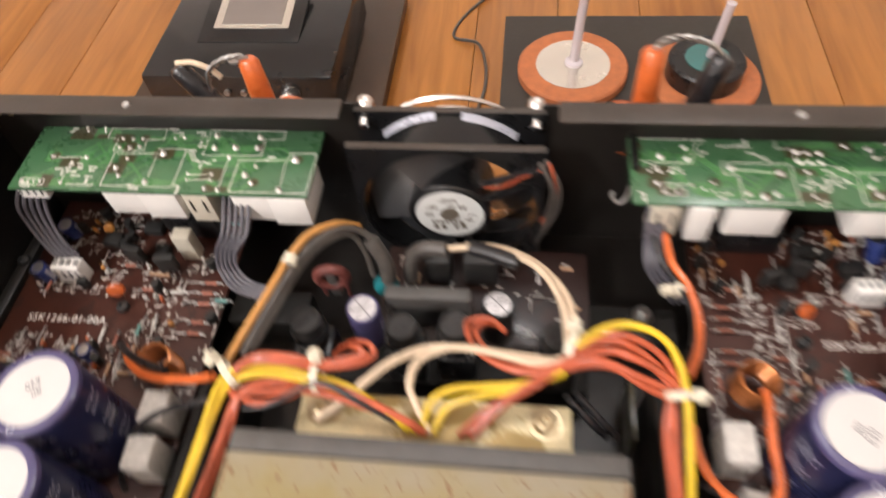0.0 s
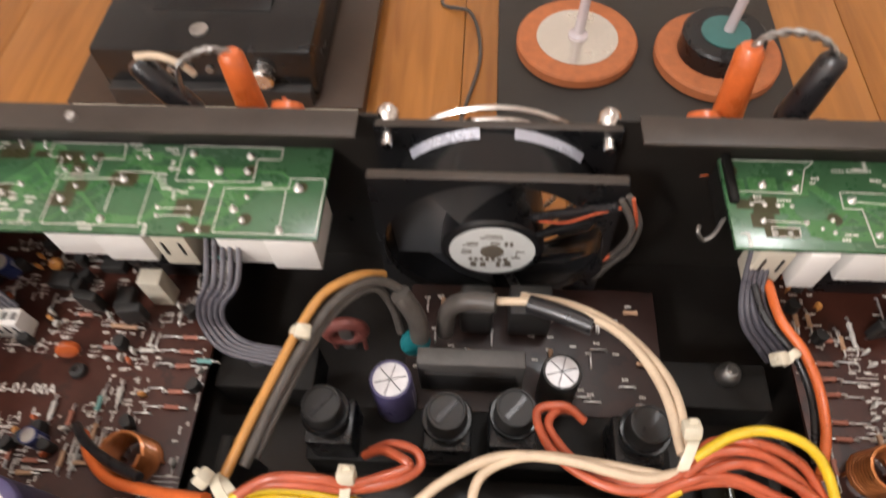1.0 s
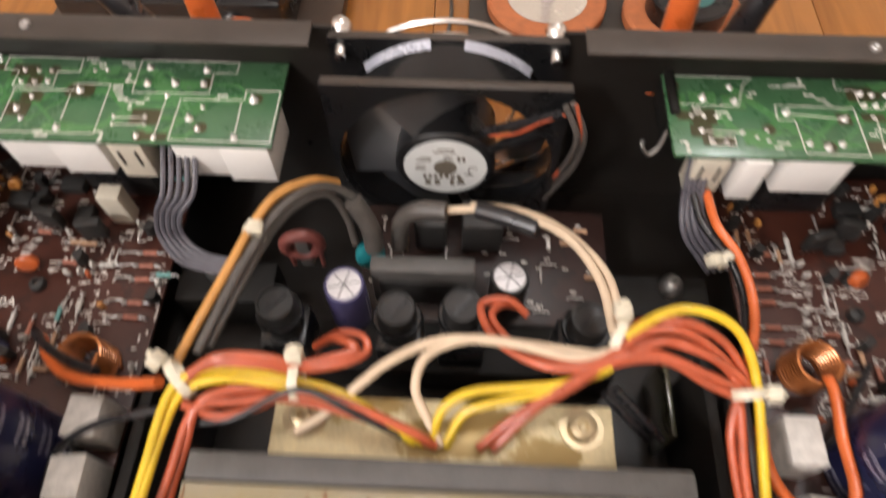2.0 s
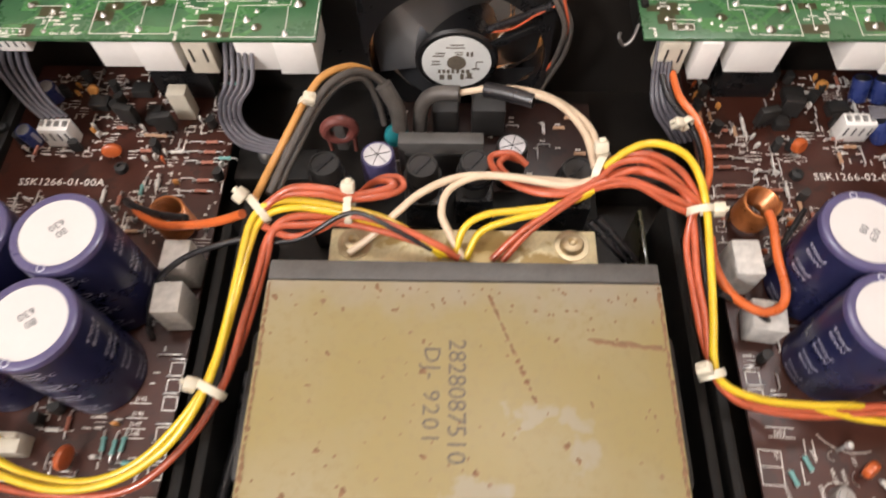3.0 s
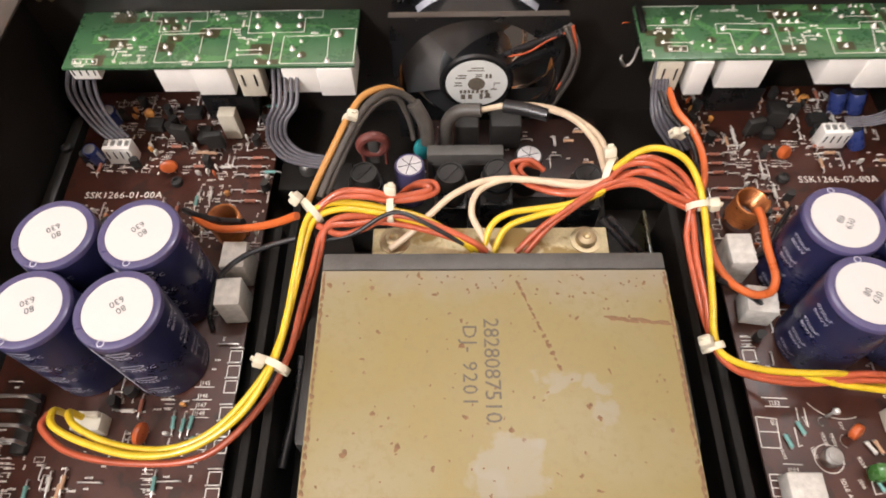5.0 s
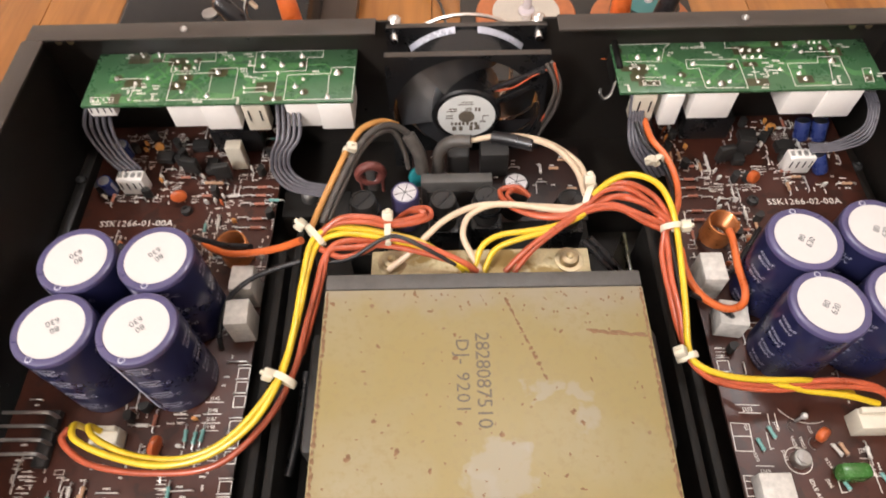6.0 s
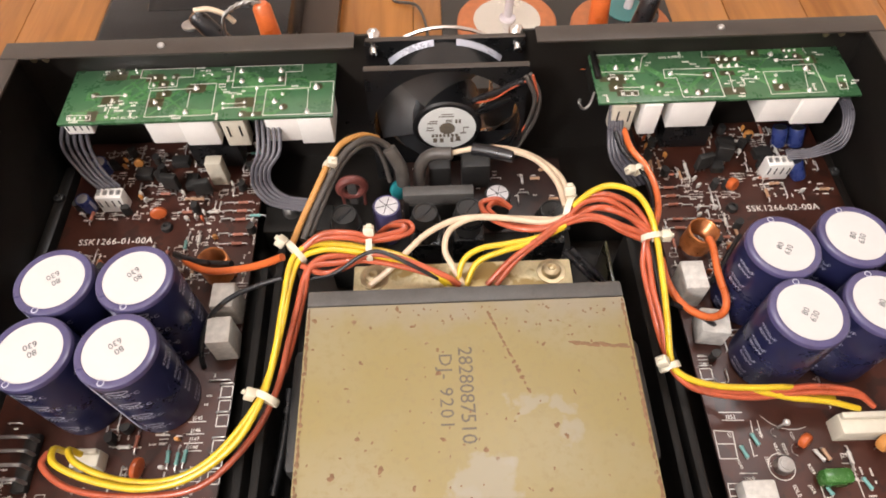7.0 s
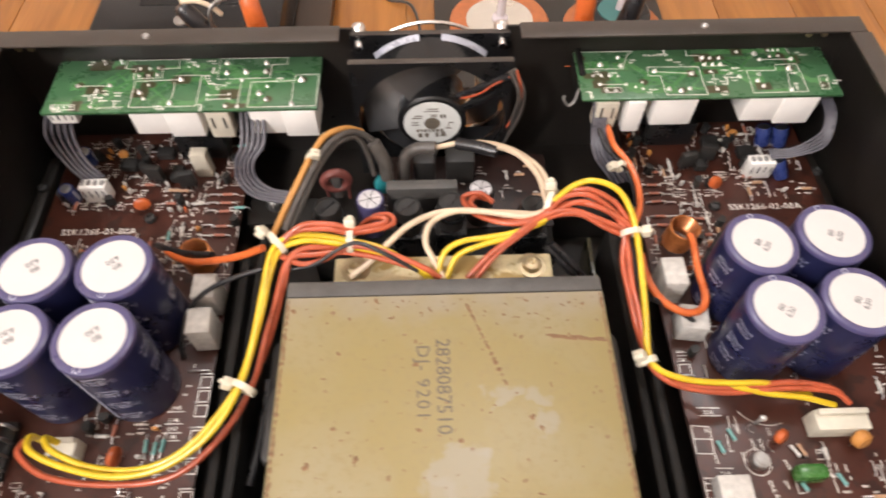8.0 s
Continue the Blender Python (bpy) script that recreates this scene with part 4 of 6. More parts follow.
def green_print(ob, joints, outlines, words, title, spot, seed):
    rng = random.Random(seed)
    o = base_of(ob)
    top = 0.0016
    # copper runs under the lacquer, each a little prouder than the last
    xs = [j[0] / 1000 - o.x for j in joints]
    ys = [j[1] / 1000 - o.y for j in joints]
    lift = top + 0.00002
    for k in range(60):
        i, j = rng.randrange(len(joints)), rng.randrange(len(joints))
        if abs(xs[i] - xs[j]) > 0.045 or abs(xs[i] - xs[j]) < 0.002:
            continue
        w = rng.choice((0.0009, 0.0013, 0.0020, 0.0030))
        bm = B()
        sg = 1 if xs[j] > xs[i] else -1
        k2 = min(abs(ys[j] - ys[i]), abs(xs[j] - xs[i])) * (1 if ys[j] > ys[i] else -1)
        corner = (xs[j] - sg * abs(k2), ys[i])
        lift += 0.0000012
        stroke(bm, (xs[i], ys[i]), corner, lift, w)
        stroke(bm, corner, (xs[j], ys[i] + k2), lift + 0.0000006, w)
        part("copper_run", bm, "pcb_trace", ob)
    for k in range(26):
        i = rng.randrange(len(joints))
        w, h = rng.uniform(0.004, 0.011), rng.uniform(0.003, 0.007)
        x = min(max(xs[i], min(xs) + w / 2), max(xs) - w / 2)
        y = min(max(ys[i], -0.0175 + h / 2), 0.0175 - h / 2)
        lift += 0.0000012
        bm = B()
        box(bm, (x, y, lift), (w, h, 0.00006), 0)
        part("copper_area" if k % 2 else "bare_patch", bm, "pcb_trace" if k % 2 else "pcb_bare", ob)
    for i in range(0, len(joints), 4):
        lift += 0.0000012
        bm = B()
        lathe(bm, [(0.0023, top), (0.0023, lift), (0, lift)], 14, Matrix.Translation((xs[i] + 0.0008, ys[i] + 0.0004, 0)))
        part("bare_patch", bm, "pcb_bare", ob)
    bm = B()
    for line in outlines:
        for a, b in zip(line, line[1:]):
            stroke(bm, (a[0] / 1000 - o.x, a[1] / 1000 - o.y), (b[0] / 1000 - o.x, b[1] / 1000 - o.y), top + 0.00018, 0.00030)
    for k, (x, y) in enumerate(words):
        dashes(bm, x / 1000 - o.x, y / 1000 - o.y, top + 0.00018, rng, rng.randint(3, 5), 0.0008, k % 4 == 2)
        dashes(bm, x / 1000 - o.x + rng.uniform(-0.002, 0.003), y / 1000 - o.y + (0.0019 if y / 1000 < o.y else -0.0019), top + 0.00018, rng, rng.randint(3, 6), 0.0006)
    part("print", bm, "print_white", ob, "white printed outlines")
    part("title", letters(title, 0.0021, "print_white"), None, ob, at=pose(spot[0] / 1000 - o.x, spot[1] / 1000 - o.y, top + 0.00018))
    for k, (x, y, r) in enumerate(joints):
        r = r / 1000 * 0.85
        bm = B()
        lathe(bm, [(r, 0), (r * 0.8, r * 0.35), (r * 0.42, r * 0.75), (r * 0.30, r * 1.25), (0, r * 1.35)], 12)
        part("solder_joint", bm, "solder", ob, at=pose(x / 1000 - o.x, y / 1000 - o.y, top, rng.uniform(-12, 12), rng.uniform(-12, 12), 0))


green_print(green_left, [(-64.7, 246.0, 2.16), (-68.1, 229.5, 1.62), (-84.5, 237.0, 1.8), (-81.1, 242.0, 1.17), (-80.8, 232.8, 1.35), (-103.4, 259.4, 1.8), (-102.4, 252.1, 1.8), (-83.4, 259.0, 1.8), (-83.1, 252.5, 1.62), (-93.0, 252.5, 1.98), (-94.3, 246.7, 1.26), (-94.1, 228.4, 1.26), (-99.2, 237.1, 1.08), (-109.7, 236.8, 0.99), (-98.7, 233.9, 0.99), (-109.2, 233.6, 0.99), (-100.0, 228.9, 1.26), (-124.6, 248.0, 1.8), (-127.1, 231.6, 1.8), (-143.3, 239.2, 1.53), (-140.1, 244.6, 1.08)]
            + [(-140.4, 234.9, 1.26), (-146.7, 256.6, 1.17), (-141.8, 256.5, 1.17), (-137.4, 256.7, 1.17), (-146.3, 251.3, 1.26), (-141.6, 251.4, 1.26), (-137.2, 251.9, 1.26), (-166.6, 262.9, 0.9), (-165.2, 260.8, 0.9), (-157.7, 262.9, 0.9), (-156.7, 260.8, 0.9), (-175.0, 244.9, 1.35), (-159.1, 244.7, 1.35), (-164.7, 241.6, 1.08), (-165.0, 230.1, 1.08), (-182.7, 230.4, 0.81), (-180.1, 230.3, 0.81), (-177.4, 230.3, 0.81), (-174.6, 230.3, 0.81), (-122.3, 257.2, 0.99), (-118.1, 257.7, 0.99)],
    [[(-146.5, 229.2), (-114.2, 229.3), (-114.9, 251.1), (-128.0, 250.9)],
     [(-146.5, 229.2), (-147.2, 247.4), (-125.4, 248.0)],
     [(-126.9, 234.7), (-127.3, 246.1)],
     [(-89.3, 227.8), (-56.2, 227.9), (-56.2, 250.0), (-67.9, 249.9), (-67.8, 245.8), (-89.4, 245.2), (-89.3, 227.8)],
     [(-68.1, 229.8), (-68.6, 244.7)],
     [(-107.2, 262.9), (-106.7, 247.7), (-80.4, 248.1), (-80.8, 257.8), (-72.8, 257.8), (-72.8, 262.9), (-107.2, 262.9)],
     [(-134.6, 249.7), (-148.7, 249.1), (-148.7, 256.3), (-154.2, 256.9), (-154.5, 262.9), (-128.1, 262.9), (-127.4, 256.4), (-135.2, 256.2), (-134.6, 249.7)],
     [(-174.9, 244.6), (-159.1, 244.6)],
     [(-164.7, 241.6), (-165.0, 230.5)],
     [(-109.7, 236.5), (-99.2, 236.8)],
     [(-109.2, 233.6), (-98.7, 233.9)],
     [(-94.3, 246.3), (-94.2, 228.8)],
     [(-184.2, 232.0), (-173.0, 231.7), (-172.5, 228.5), (-183.7, 228.8), (-184.2, 232.0)]],
    [(-171.5, 262.1), (-120.2, 260.5), (-166.6, 235.9), (-162.1, 236.4), (-159.2, 239.0), (-153.1, 237.4), (-153.7, 231.8), (-130.6, 227.9), (-124.3, 262.8), (-111.2, 261.2), (-109.6, 254.6), (-111.6, 250.3), (-108.6, 244.7), (-75.0, 247.4), (-111.5, 228.3), (-179.8, 227.5), (-164.6, 238.3), (-159.5, 234.2), (-105.6, 241.9), (-102.1, 243.1)], "CH1 OUTPUT", (-156.0, 229.1), 5)
green_print(green_right, [(75.8, 258.0, 1.32), (76.1, 251.6, 1.54), (95.7, 258.0, 1.32), (96.0, 251.5, 1.54), (85.8, 252.7, 1.76), (112.4, 247.4, 1.76), (130.8, 245.3, 1.65), (117.2, 234.5, 1.43), (122.7, 233.1, 1.65), (127.5, 234.6, 1.43), (138.8, 256.7, 1.43), (142.7, 256.4, 1.32), (147.2, 256.3, 1.32), (138.8, 251.5, 1.32), (142.7, 251.4, 1.32), (146.8, 251.5, 1.32), (174.0, 261.4, 0.99), (176.6, 261.3, 0.99), (179.4, 261.5, 0.99), (173.8, 256.9, 0.99), (178.3, 257.1, 0.99), (166.3, 259.1, 1.76), (157.5, 260.6, 1.1)]
            + [(167.9, 254.6, 1.32), (183.9, 254.5, 1.32), (164.2, 243.7, 1.32), (162.4, 239.3, 1.54), (164.3, 235.3, 1.43), (180.5, 247.7, 1.65), (177.3, 232.4, 1.43), (83.5, 238.7, 1.21), (96.5, 238.3, 1.21), (104.6, 239.6, 0.99), (104.3, 235.1, 0.99), (100.9, 236.4, 0.88), (86.3, 234.3, 1.1), (90.7, 234.2, 1.1), (141.0, 233.8, 0.99), (140.6, 246.4, 0.99), (154.0, 242.7, 0.99), (81.1, 244.9, 0.99), (85.1, 244.7, 0.99), (89.4, 244.7, 0.99), (93.4, 244.5, 0.99), (193.9, 235.1, 0.77), (197.1, 239.0, 0.77)],
    [[(115.1, 230.6), (135.2, 230.1), (135.1, 250.2), (109.4, 250.5), (108.9, 244.1), (114.7, 244.2), (115.1, 230.6)],
     [(158.8, 246.5), (158.2, 230.6), (185.3, 231.0), (185.6, 250.8), (174.9, 250.6), (173.8, 246.4), (158.8, 246.5)],
     [(78.1, 249.9), (97.2, 249.6), (100.4, 259.4), (103.9, 262.7), (74.1, 262.6)],
     [(111.7, 247.1), (130.8, 245.3)],
     [(179.2, 245.2), (177.0, 233.2)],
     [(85.5, 236.4), (93.8, 236.1), (93.6, 232.9), (85.4, 233.1), (85.5, 236.4)],
     [(131.8, 262.9), (131.0, 258.5), (137.8, 258.4)],
     [(137.4, 257.3), (137.8, 250.4), (149.7, 250.5)],
     [(83.5, 238.7), (96.5, 238.3)],
     [(167.9, 254.6), (183.9, 254.5)],
     [(184.1, 262.9), (184.5, 258.9)],
     [(193.8, 241.7), (198.1, 242.2), (196.5, 232.5), (192.6, 232.5), (193.8, 241.7)],
     [(141.5, 246.0), (140.5, 234.1)]],
    [(83.7, 247.9), (91.8, 246.7), (120.0, 261.8), (103.4, 255.8), (148.5, 247.2), (139.0, 238.9), (147.2, 240.0), (151.5, 239.7), (143.9, 229.9), (107.4, 232.4), (78.0, 231.7), (189.4, 259.5), (154.2, 248.5), (182.6, 244.2), (180.4, 234.9), (200.9, 236.3), (122.2, 255.5), (125.6, 253.7), (146.8, 242.4), (146.2, 237.3)], "CH2 OUTPUT", (115.3, 259.1), 9)


def header(x, y, z0, w, d, h, pins, mat="beige_plastic", label="beige plug-in wire connector", slots=True):
    ob = thing("connector", label, "connector", "wire connectors", at=(x, y, z0))
    bm = B()
    box(bm, (0, 0, h / 2), (w, d, h), 0.0006)
    part("housing", bm, mat, ob)
    if not slots:
        bm = B()
        box(bm, (0, d * 0.32, h + 0.0012), (w * 0.94, d * 0.28, 0.0028), 0.0004)
        part("latch", bm, mat, ob)
    for k in range(pins):
        px = (k - (pins - 1) / 2) * w / pins
        if slots:
            bm = B()
            box(bm, (px, -d / 2 - 0.0001, h * 0.62), (w / pins * 0.13, 0.0006, h * 0.40))
            part("slot", bm, "dull_plastic", ob)
            bm = B()
            box(bm, (px, 0, h + 0.0003), (w / pins * 0.5, d * 0.4, 0.0008))
            part("contact", bm, "dull_metal", ob)
    return ob


header(-0.1050, 0.2308, 0.0275, 0.0115, 0.008, 0.0170, 2)
header(0.0870, 0.2320, 0.0275, 0.0110, 0.008, 0.0170, 2)
header(-0.1800, 0.2308, 0.0385, 0.0130, 0.006, 0.0069, 4, "white_plastic", "white pin connector under the green board")
header(-0.1750, 0.2118, 0.0, 0.0135, 0.0068, 0.0118, 4, "white_plastic", "white upright pin connector on the brown board")
header(0.1734, 0.2182, 0.0, 0.0135, 0.0068, 0.0118, 4, "white_plastic", "white upright pin connector on the brown board")
header(-0.1534, 0.0776, 0.0, 0.0115, 0.0070, 0.0085, 4, "beige_plastic", "pale connector where the yellow wires end", False)
header(0.1655, 0.0794, 0.0, 0.0220, 0.0085, 0.0105, 5, "beige_plastic", "pale connector where the red wires end", False)


def ribbon(a, b, n=5, shift=0.0, r=0.00095):
    a = [Vector((a[0][0] + shift, 0.2335, 0.0425))] + list(a)
    b = [Vector((b[0][0] + shift * 0.6, 0.2335, 0.0425))] + list(b)
    o = Vector(a[0])
    ob = thing("ribbon_cable", "flat grey ribbon cable between the boards", "cable", "ribbon cables", at=o)
    for k in range(n):
        u = k / (n - 1)
        bm = B()
        tube(bm, [Vector(p).lerp(Vector(q), u) - o for p, q in zip(a, b)], r, 7, 7)
        part("strand", bm, "ribbon", ob)


ribbon([(-0.0942, 0.2183, 0.0320), (-0.0984, 0.2143, 0.0240), (-0.0997, 0.2105, 0.0140), (-0.0918, 0.2033, 0.0090), (-0.0746, 0.2005, 0.0060)],
       [(-0.0836, 0.2188, 0.0320), (-0.0895, 0.2132, 0.0250), (-0.0902, 0.2097, 0.0170), (-0.0833, 0.2055, 0.0120), (-0.0707, 0.2046, 0.0090)])
ribbon([(-0.1927, 0.2274, 0.0330), (-0.1917, 0.2242, 0.0240), (-0.1860, 0.2188, 0.0160), (-0.1796, 0.2144, 0.0120)],
       [(-0.1799, 0.2287, 0.0330), (-0.1794, 0.2245, 0.0250), (-0.1753, 0.2191, 0.0180), (-0.1699, 0.2157, 0.0120)], shift=0.004)
ribbon([(0.0813, 0.2242, 0.0280), (0.0829, 0.2161, 0.0200), (0.0896, 0.2114, 0.0120), (0.0955, 0.2102, 0.0040)],
       [(0.0874, 0.2238, 0.0280), (0.0910, 0.2159, 0.0220), (0.0981, 0.2131, 0.0140), (0.1041, 0.2111, 0.0060)])
ribbon([(0.2003, 0.2402, 0.0340), (0.2011, 0.2303, 0.0320), (0.1984, 0.2226, 0.0260), (0.1870, 0.2200, 0.0180), (0.1765, 0.2229, 0.0140)],
       [(0.2062, 0.2391, 0.0340), (0.2054, 0.2281, 0.0320), (0.2018, 0.2184, 0.0220), (0.1897, 0.2168, 0.0160), (0.1776, 0.2188, 0.0120)], shift=-0.009, r=0.00062)

# ---- cable ties ----
def cable_tie(at, along, r, head, rz=1.0):
    ob = thing("cable_tie", "pale nylon cable tie round the wires", "cable tie", "cable ties", at=at)
    d = Vector(along).normalized()
    m = Vector((0, 0, 1)).rotation_difference(d).to_matrix().to_4x4()
    bm = B()
    lathe(bm, [(r, -0.0013), (r + 0.0006, -0.0013), (r + 0.0008, 0), (r + 0.0006, 0.0013), (r, 0.0013), (r, -0.0013)], 28, m)
    for v in bm.verts:
        v.co.z *= rz
    part("band", bm, "nylon", ob)
    h = Vector(head).normalized()
    q = Vector((0, 0, 1)).rotation_difference(h).to_matrix().to_4x4()
    bm = B()
    box(bm, (0, 0, r + 0.002), (0.0046, 0.0040, 0.0040), 0.0007, q)
    part("head", bm, "nylon", ob)
    bm = B()
    box(bm, (0.0003, 0.0002, r + 0.0044), (0.0022, 0.0011, 0.0016), 0.0003, q)
    part("tail", bm, "nylon", ob)


cable_tie((-0.0547, 0.1943, 0.0465), (0.35, 0.95, 0.12), 0.0030, (0.3, -0.2, 1))
cable_tie((-0.0667, 0.1497, 0.0450), (0.75, 0.65, 0.1), 0.0056, (-0.8, 0.45, 0.5), 0.8)
cable_tie((-0.0358, 0.1514, 0.0445), (1, 0, 0), 0.0056, (0, 0.55, 1), 0.85)
cable_tie((0.0502, 0.1655, 0.0490), (0.9, -0.45, 0.1), 0.0056, (-0.1, 0.6, 1), 0.8)
cable_tie((0.0839, 0.1523, 0.0430), (0.15, -1, -0.3), 0.0042, (1, -0.05, 0.2), 0.9)
cable_tie((0.0827, 0.0982, 0.0315), (0.25, -0.9, -0.2), 0.0036, (-0.7, 0.1, 0.8), 1.0)
cable_tie((-0.0737, 0.0886, 0.0385), (0.45, 0.9, 0.1), 0.0044, (-1, 0.15, 0.5), 1.0)
cable_tie((0.0910, 0.2010, 0.0290), (0.5, -0.8, 0), 0.0026, (-1, -0.3, 0.4))


# ---- larger parts on the brown boards ----
def coil(x, y, lean):
    ob = thing("coil", "bare copper wire coil standing on the board", "coil", "copper coils", at=(x, y, 0))
    for r, h0 in ((0.0068, 0.0030),):
        bm = B()
        turns, pts = 9, []
        for k in range(turns * 14 + 1):
            a = 2 * math.pi * k / 14
            pts.append((r * math.cos(a), r * math.sin(a), h0 + 0.0150 * k / (turns * 14)))
        tube(bm, [pose(0, 0, 0, lean, 0, 0) @ Vector(p) for p in pts], 0.00072, 6, 0)
        part("winding", bm, "copper", ob)
    for s in (-1, 1):
        bm = B()
        tube(bm, [(s * 0.0065, 0, -0.0005), (s * 0.0066, 0, 0.004)], 0.0006, 6, 2)
        part("lead", bm, "copper", ob)


coil(-0.1130, 0.1667, 6)
coil(0.1199, 0.1738, 6)


def cement_resistor(x, y, w, d, h, turn=0):
    ob = thing("cement_resistor", "off-white ceramic power resistor standing upright", "resistor", "ceramic power resistors", at=(x, y, 0), turn=turn)
    bm = B()
    box(bm, (0, 0, h / 2 + 0.001), (w, d, h), 0.0007)
    part("body", bm, "ceramic", ob)
    for s in (-1, 1):
        bm = B()
        tube(bm, [(s * w * 0.3, 0, -0.0005), (s * w * 0.3, 0, 0.0015)], 0.0005, 6, 1)
        part("lead", bm, "dull_metal", ob)


cement_resistor(-0.1047, 0.1456, 0.0105, 0.0125, 0.0180)
cement_resistor(-0.1039, 0.1279, 0.0105, 0.0125, 0.0185, 3)
cement_resistor(0.1088, 0.1471, 0.0105, 0.0145, 0.0185)
cement_resistor(0.1147, 0.1263, 0.0125, 0.0120, 0.0130, -8)
cement_resistor(0.1150, 0.0539, 0.0130, 0.0100, 0.0085)


def small_can(x, y, r, h, lean=0, turn=0, mat="blue_sleeve", z=0.0, top="dull_metal", cross=False, label="small blue electrolytic capacitor"):
    ob = thing("small_capacitor", label, "capacitor", "small electrolytic capacitors", at=(x, y, z), turn=turn)
    m = pose(0, 0, 0, lean, 0, 0)
    bm = B()
    lathe(bm, [(0, 0), (r * 0.94, 0), (r, r * 0.15), (r, h - r * 0.12), (r * 0.94, h), (r * 0.82, h)], 24, m)
    part("sleeve", bm, mat, ob)
    bm = B()
    lathe(bm, [(r * 0.84, h - 0.0001), (r * 0.3, h + 0.0001), (0, h + 0.0001)], 24, m)
    t = part("top", bm, top, ob, "bare metal top")
    if cross:
        bm = B()
        for a in (0, 60, 120):
            box(bm, (0, 0, h + 0.0001), (r * 1.5, 0.0003, 0.0002), 0, m @ pose(0, 0, 0, 0, 0, a + 15))
        part("score", bm, "dull_plastic", t)
    bm = B()
    box(bm, (r * 0.96, 0, h * 0.5), (0.0003, r * 0.5, h * 0.7), 0, m)
    part("stripe", bm, "print_pale", ob)


for x, y, r, h, le, tu in ((-0.1868, 0.2365, 0.0038, 0.0105, 10, 10), (-0.1884, 0.2109, 0.0035, 0.0105, 6, -15), (0.1836, 0.2393, 0.0040, 0.0110, -22, 20), (0.1928, 0.2385, 0.0040, 0.0110, -22, 20),
                           (0.1872, 0.2155, 0.0038, 0.0105, -35, 40), (-0.1505, 0.1714, 0.0030, 0.0085, 0, 0)):
    small_can(x, y, r, h, le, tu)
small_can(-0.0316, 0.1921, 0.0070, 0.0430, 0, 0, "cap_rim", ZB, "pale_top", True, "purple sleeved capacitor with scored metal top")
small_can(0.0233, 0.1972, 0.0065, 0.0240, 0, 0, "dull_plastic", -0.005, "pale_top", True, "dusty capacitor with scored metal top")


def fuse_holder(x, y):
    ob = thing("fuse_holder", "round black screw-cap fuse holder", "fuse holder", "fuse holders", at=(x, y, -0.005))
    bm = B()
    box(bm, (0, 0, 0.009), (0.0150, 0.0150, 0.018), 0.001)
    part("base", bm, "black_plastic", ob)
    bm = B()
    lathe(bm, [(0.0062, 0.018), (0.0062, 0.0335), (0.0057, 0.0350), (0.0052, 0.0350), (0.0050, 0.0343), (0, 0.0343)], 32)
    cap = part("cap", bm, "dull_plastic", ob)
    bm = B()
    box(bm, (0, 0, 0.0345), (0.0086, 0.0016, 0.0006), 0, pose(0, 0, 0, 0, 0, 50))
    part("slot", bm, "black", cap)
    bm = B()
    lathe(bm, [(0.0064, 0.0262), (0.0076, 0.0262), (0.0078, 0.0272), (0.0074, 0.0282), (0.0064, 0.0282)], 28)
    part("collar", bm, "gloss_black", ob, "glossy black collar")


# added black bar, not a known part: keeps the gap between holders dark
fb = thing("fuse_block", "long black bar added to darken between the fuse holders", "bracket", at=(0.000, 0.1810, ZB))
bm = B()
box(bm, (0, 0, 0.0095), (0.122, 0.019, 0.019), 0.0008)
part("bar", bm, "matt_black", fb)
for x, y in ((-0.0502, 0.1798), (-0.0126, 0.1793), (0.0079, 0.1813), (0.0467, 0.1783)):
    fuse_holder(x, y)


def block(name, label, cat, c, s, mat, bev=0.0008, group=""):
    ob = thing(name, label, cat, group, at=(c[0], c[1], c[2] - s[2] / 2))
    bm = B()
    box(bm, (0, 0, s[2] / 2), s, bev)
    part("body", bm, mat, ob)
    return ob


rect = thing("rectifier", "dark grey slab rectifier on the fuse board", "rectifier", at=(-0.0060, 0.2008, -0.005))
bm = B()
box(bm, (0, 0, 0.0120), (0.0355, 0.0062, 0.0240), 0.0008)
part("body", bm, "grey_plastic", rect)
bm = B()
box(bm, (0, -0.0034, 0.0100), (0.0300, 0.0008, 0.0140), 0.0002)
part("face_plate", bm, "dull_plastic", rect, "darker moulded face")
for k in range(4):
    bm = B()
    box(bm, (-0.0126 + 0.0084 * k, 0.0036, 0.0030), (0.0012, 0.0008, 0.0070))
    part("lead", bm, "dull_metal", rect)
block("film_capacitor", "dusty black box capacitor below the fan", "capacitor", (-0.0047, 0.2254, 0.0040), (0.012, 0.012, 0.018), "dull_plastic", 0.002, "box capacitors")
block("film_capacitor", "dusty black box capacitor below the fan", "capacitor", (0.0144, 0.2259, 0.0040), (0.015, 0.012, 0.018), "dull_plastic", 0.001, "box capacitors")
block("film_capacitor", "beige box capacitor beside the relay plug", "capacitor", (-0.1225, 0.2274, 0.0085), (0.0085, 0.0065, 0.017), "beige_plastic", 0.0006, "box capacitors")
block("film_capacitor", "glossy green film capacitor on the brown board", "capacitor", (0.1480, 0.0597, 0.0045), (0.0125, 0.0065, 0.009), "green_film", 0.0022, "box capacitors")
block("socket_block", "black multi-pin socket below the relays", "socket", (-0.1242, 0.2431, 0.0080), (0.026, 0.012, 0.016), "black_plastic", 0.0008, "socket blocks")
block("socket_block", "black multi-pin socket below the relays", "socket", (0.1301, 0.2458, 0.0080), (0.026, 0.012, 0.016), "black_plastic", 0.0008, "socket blocks")


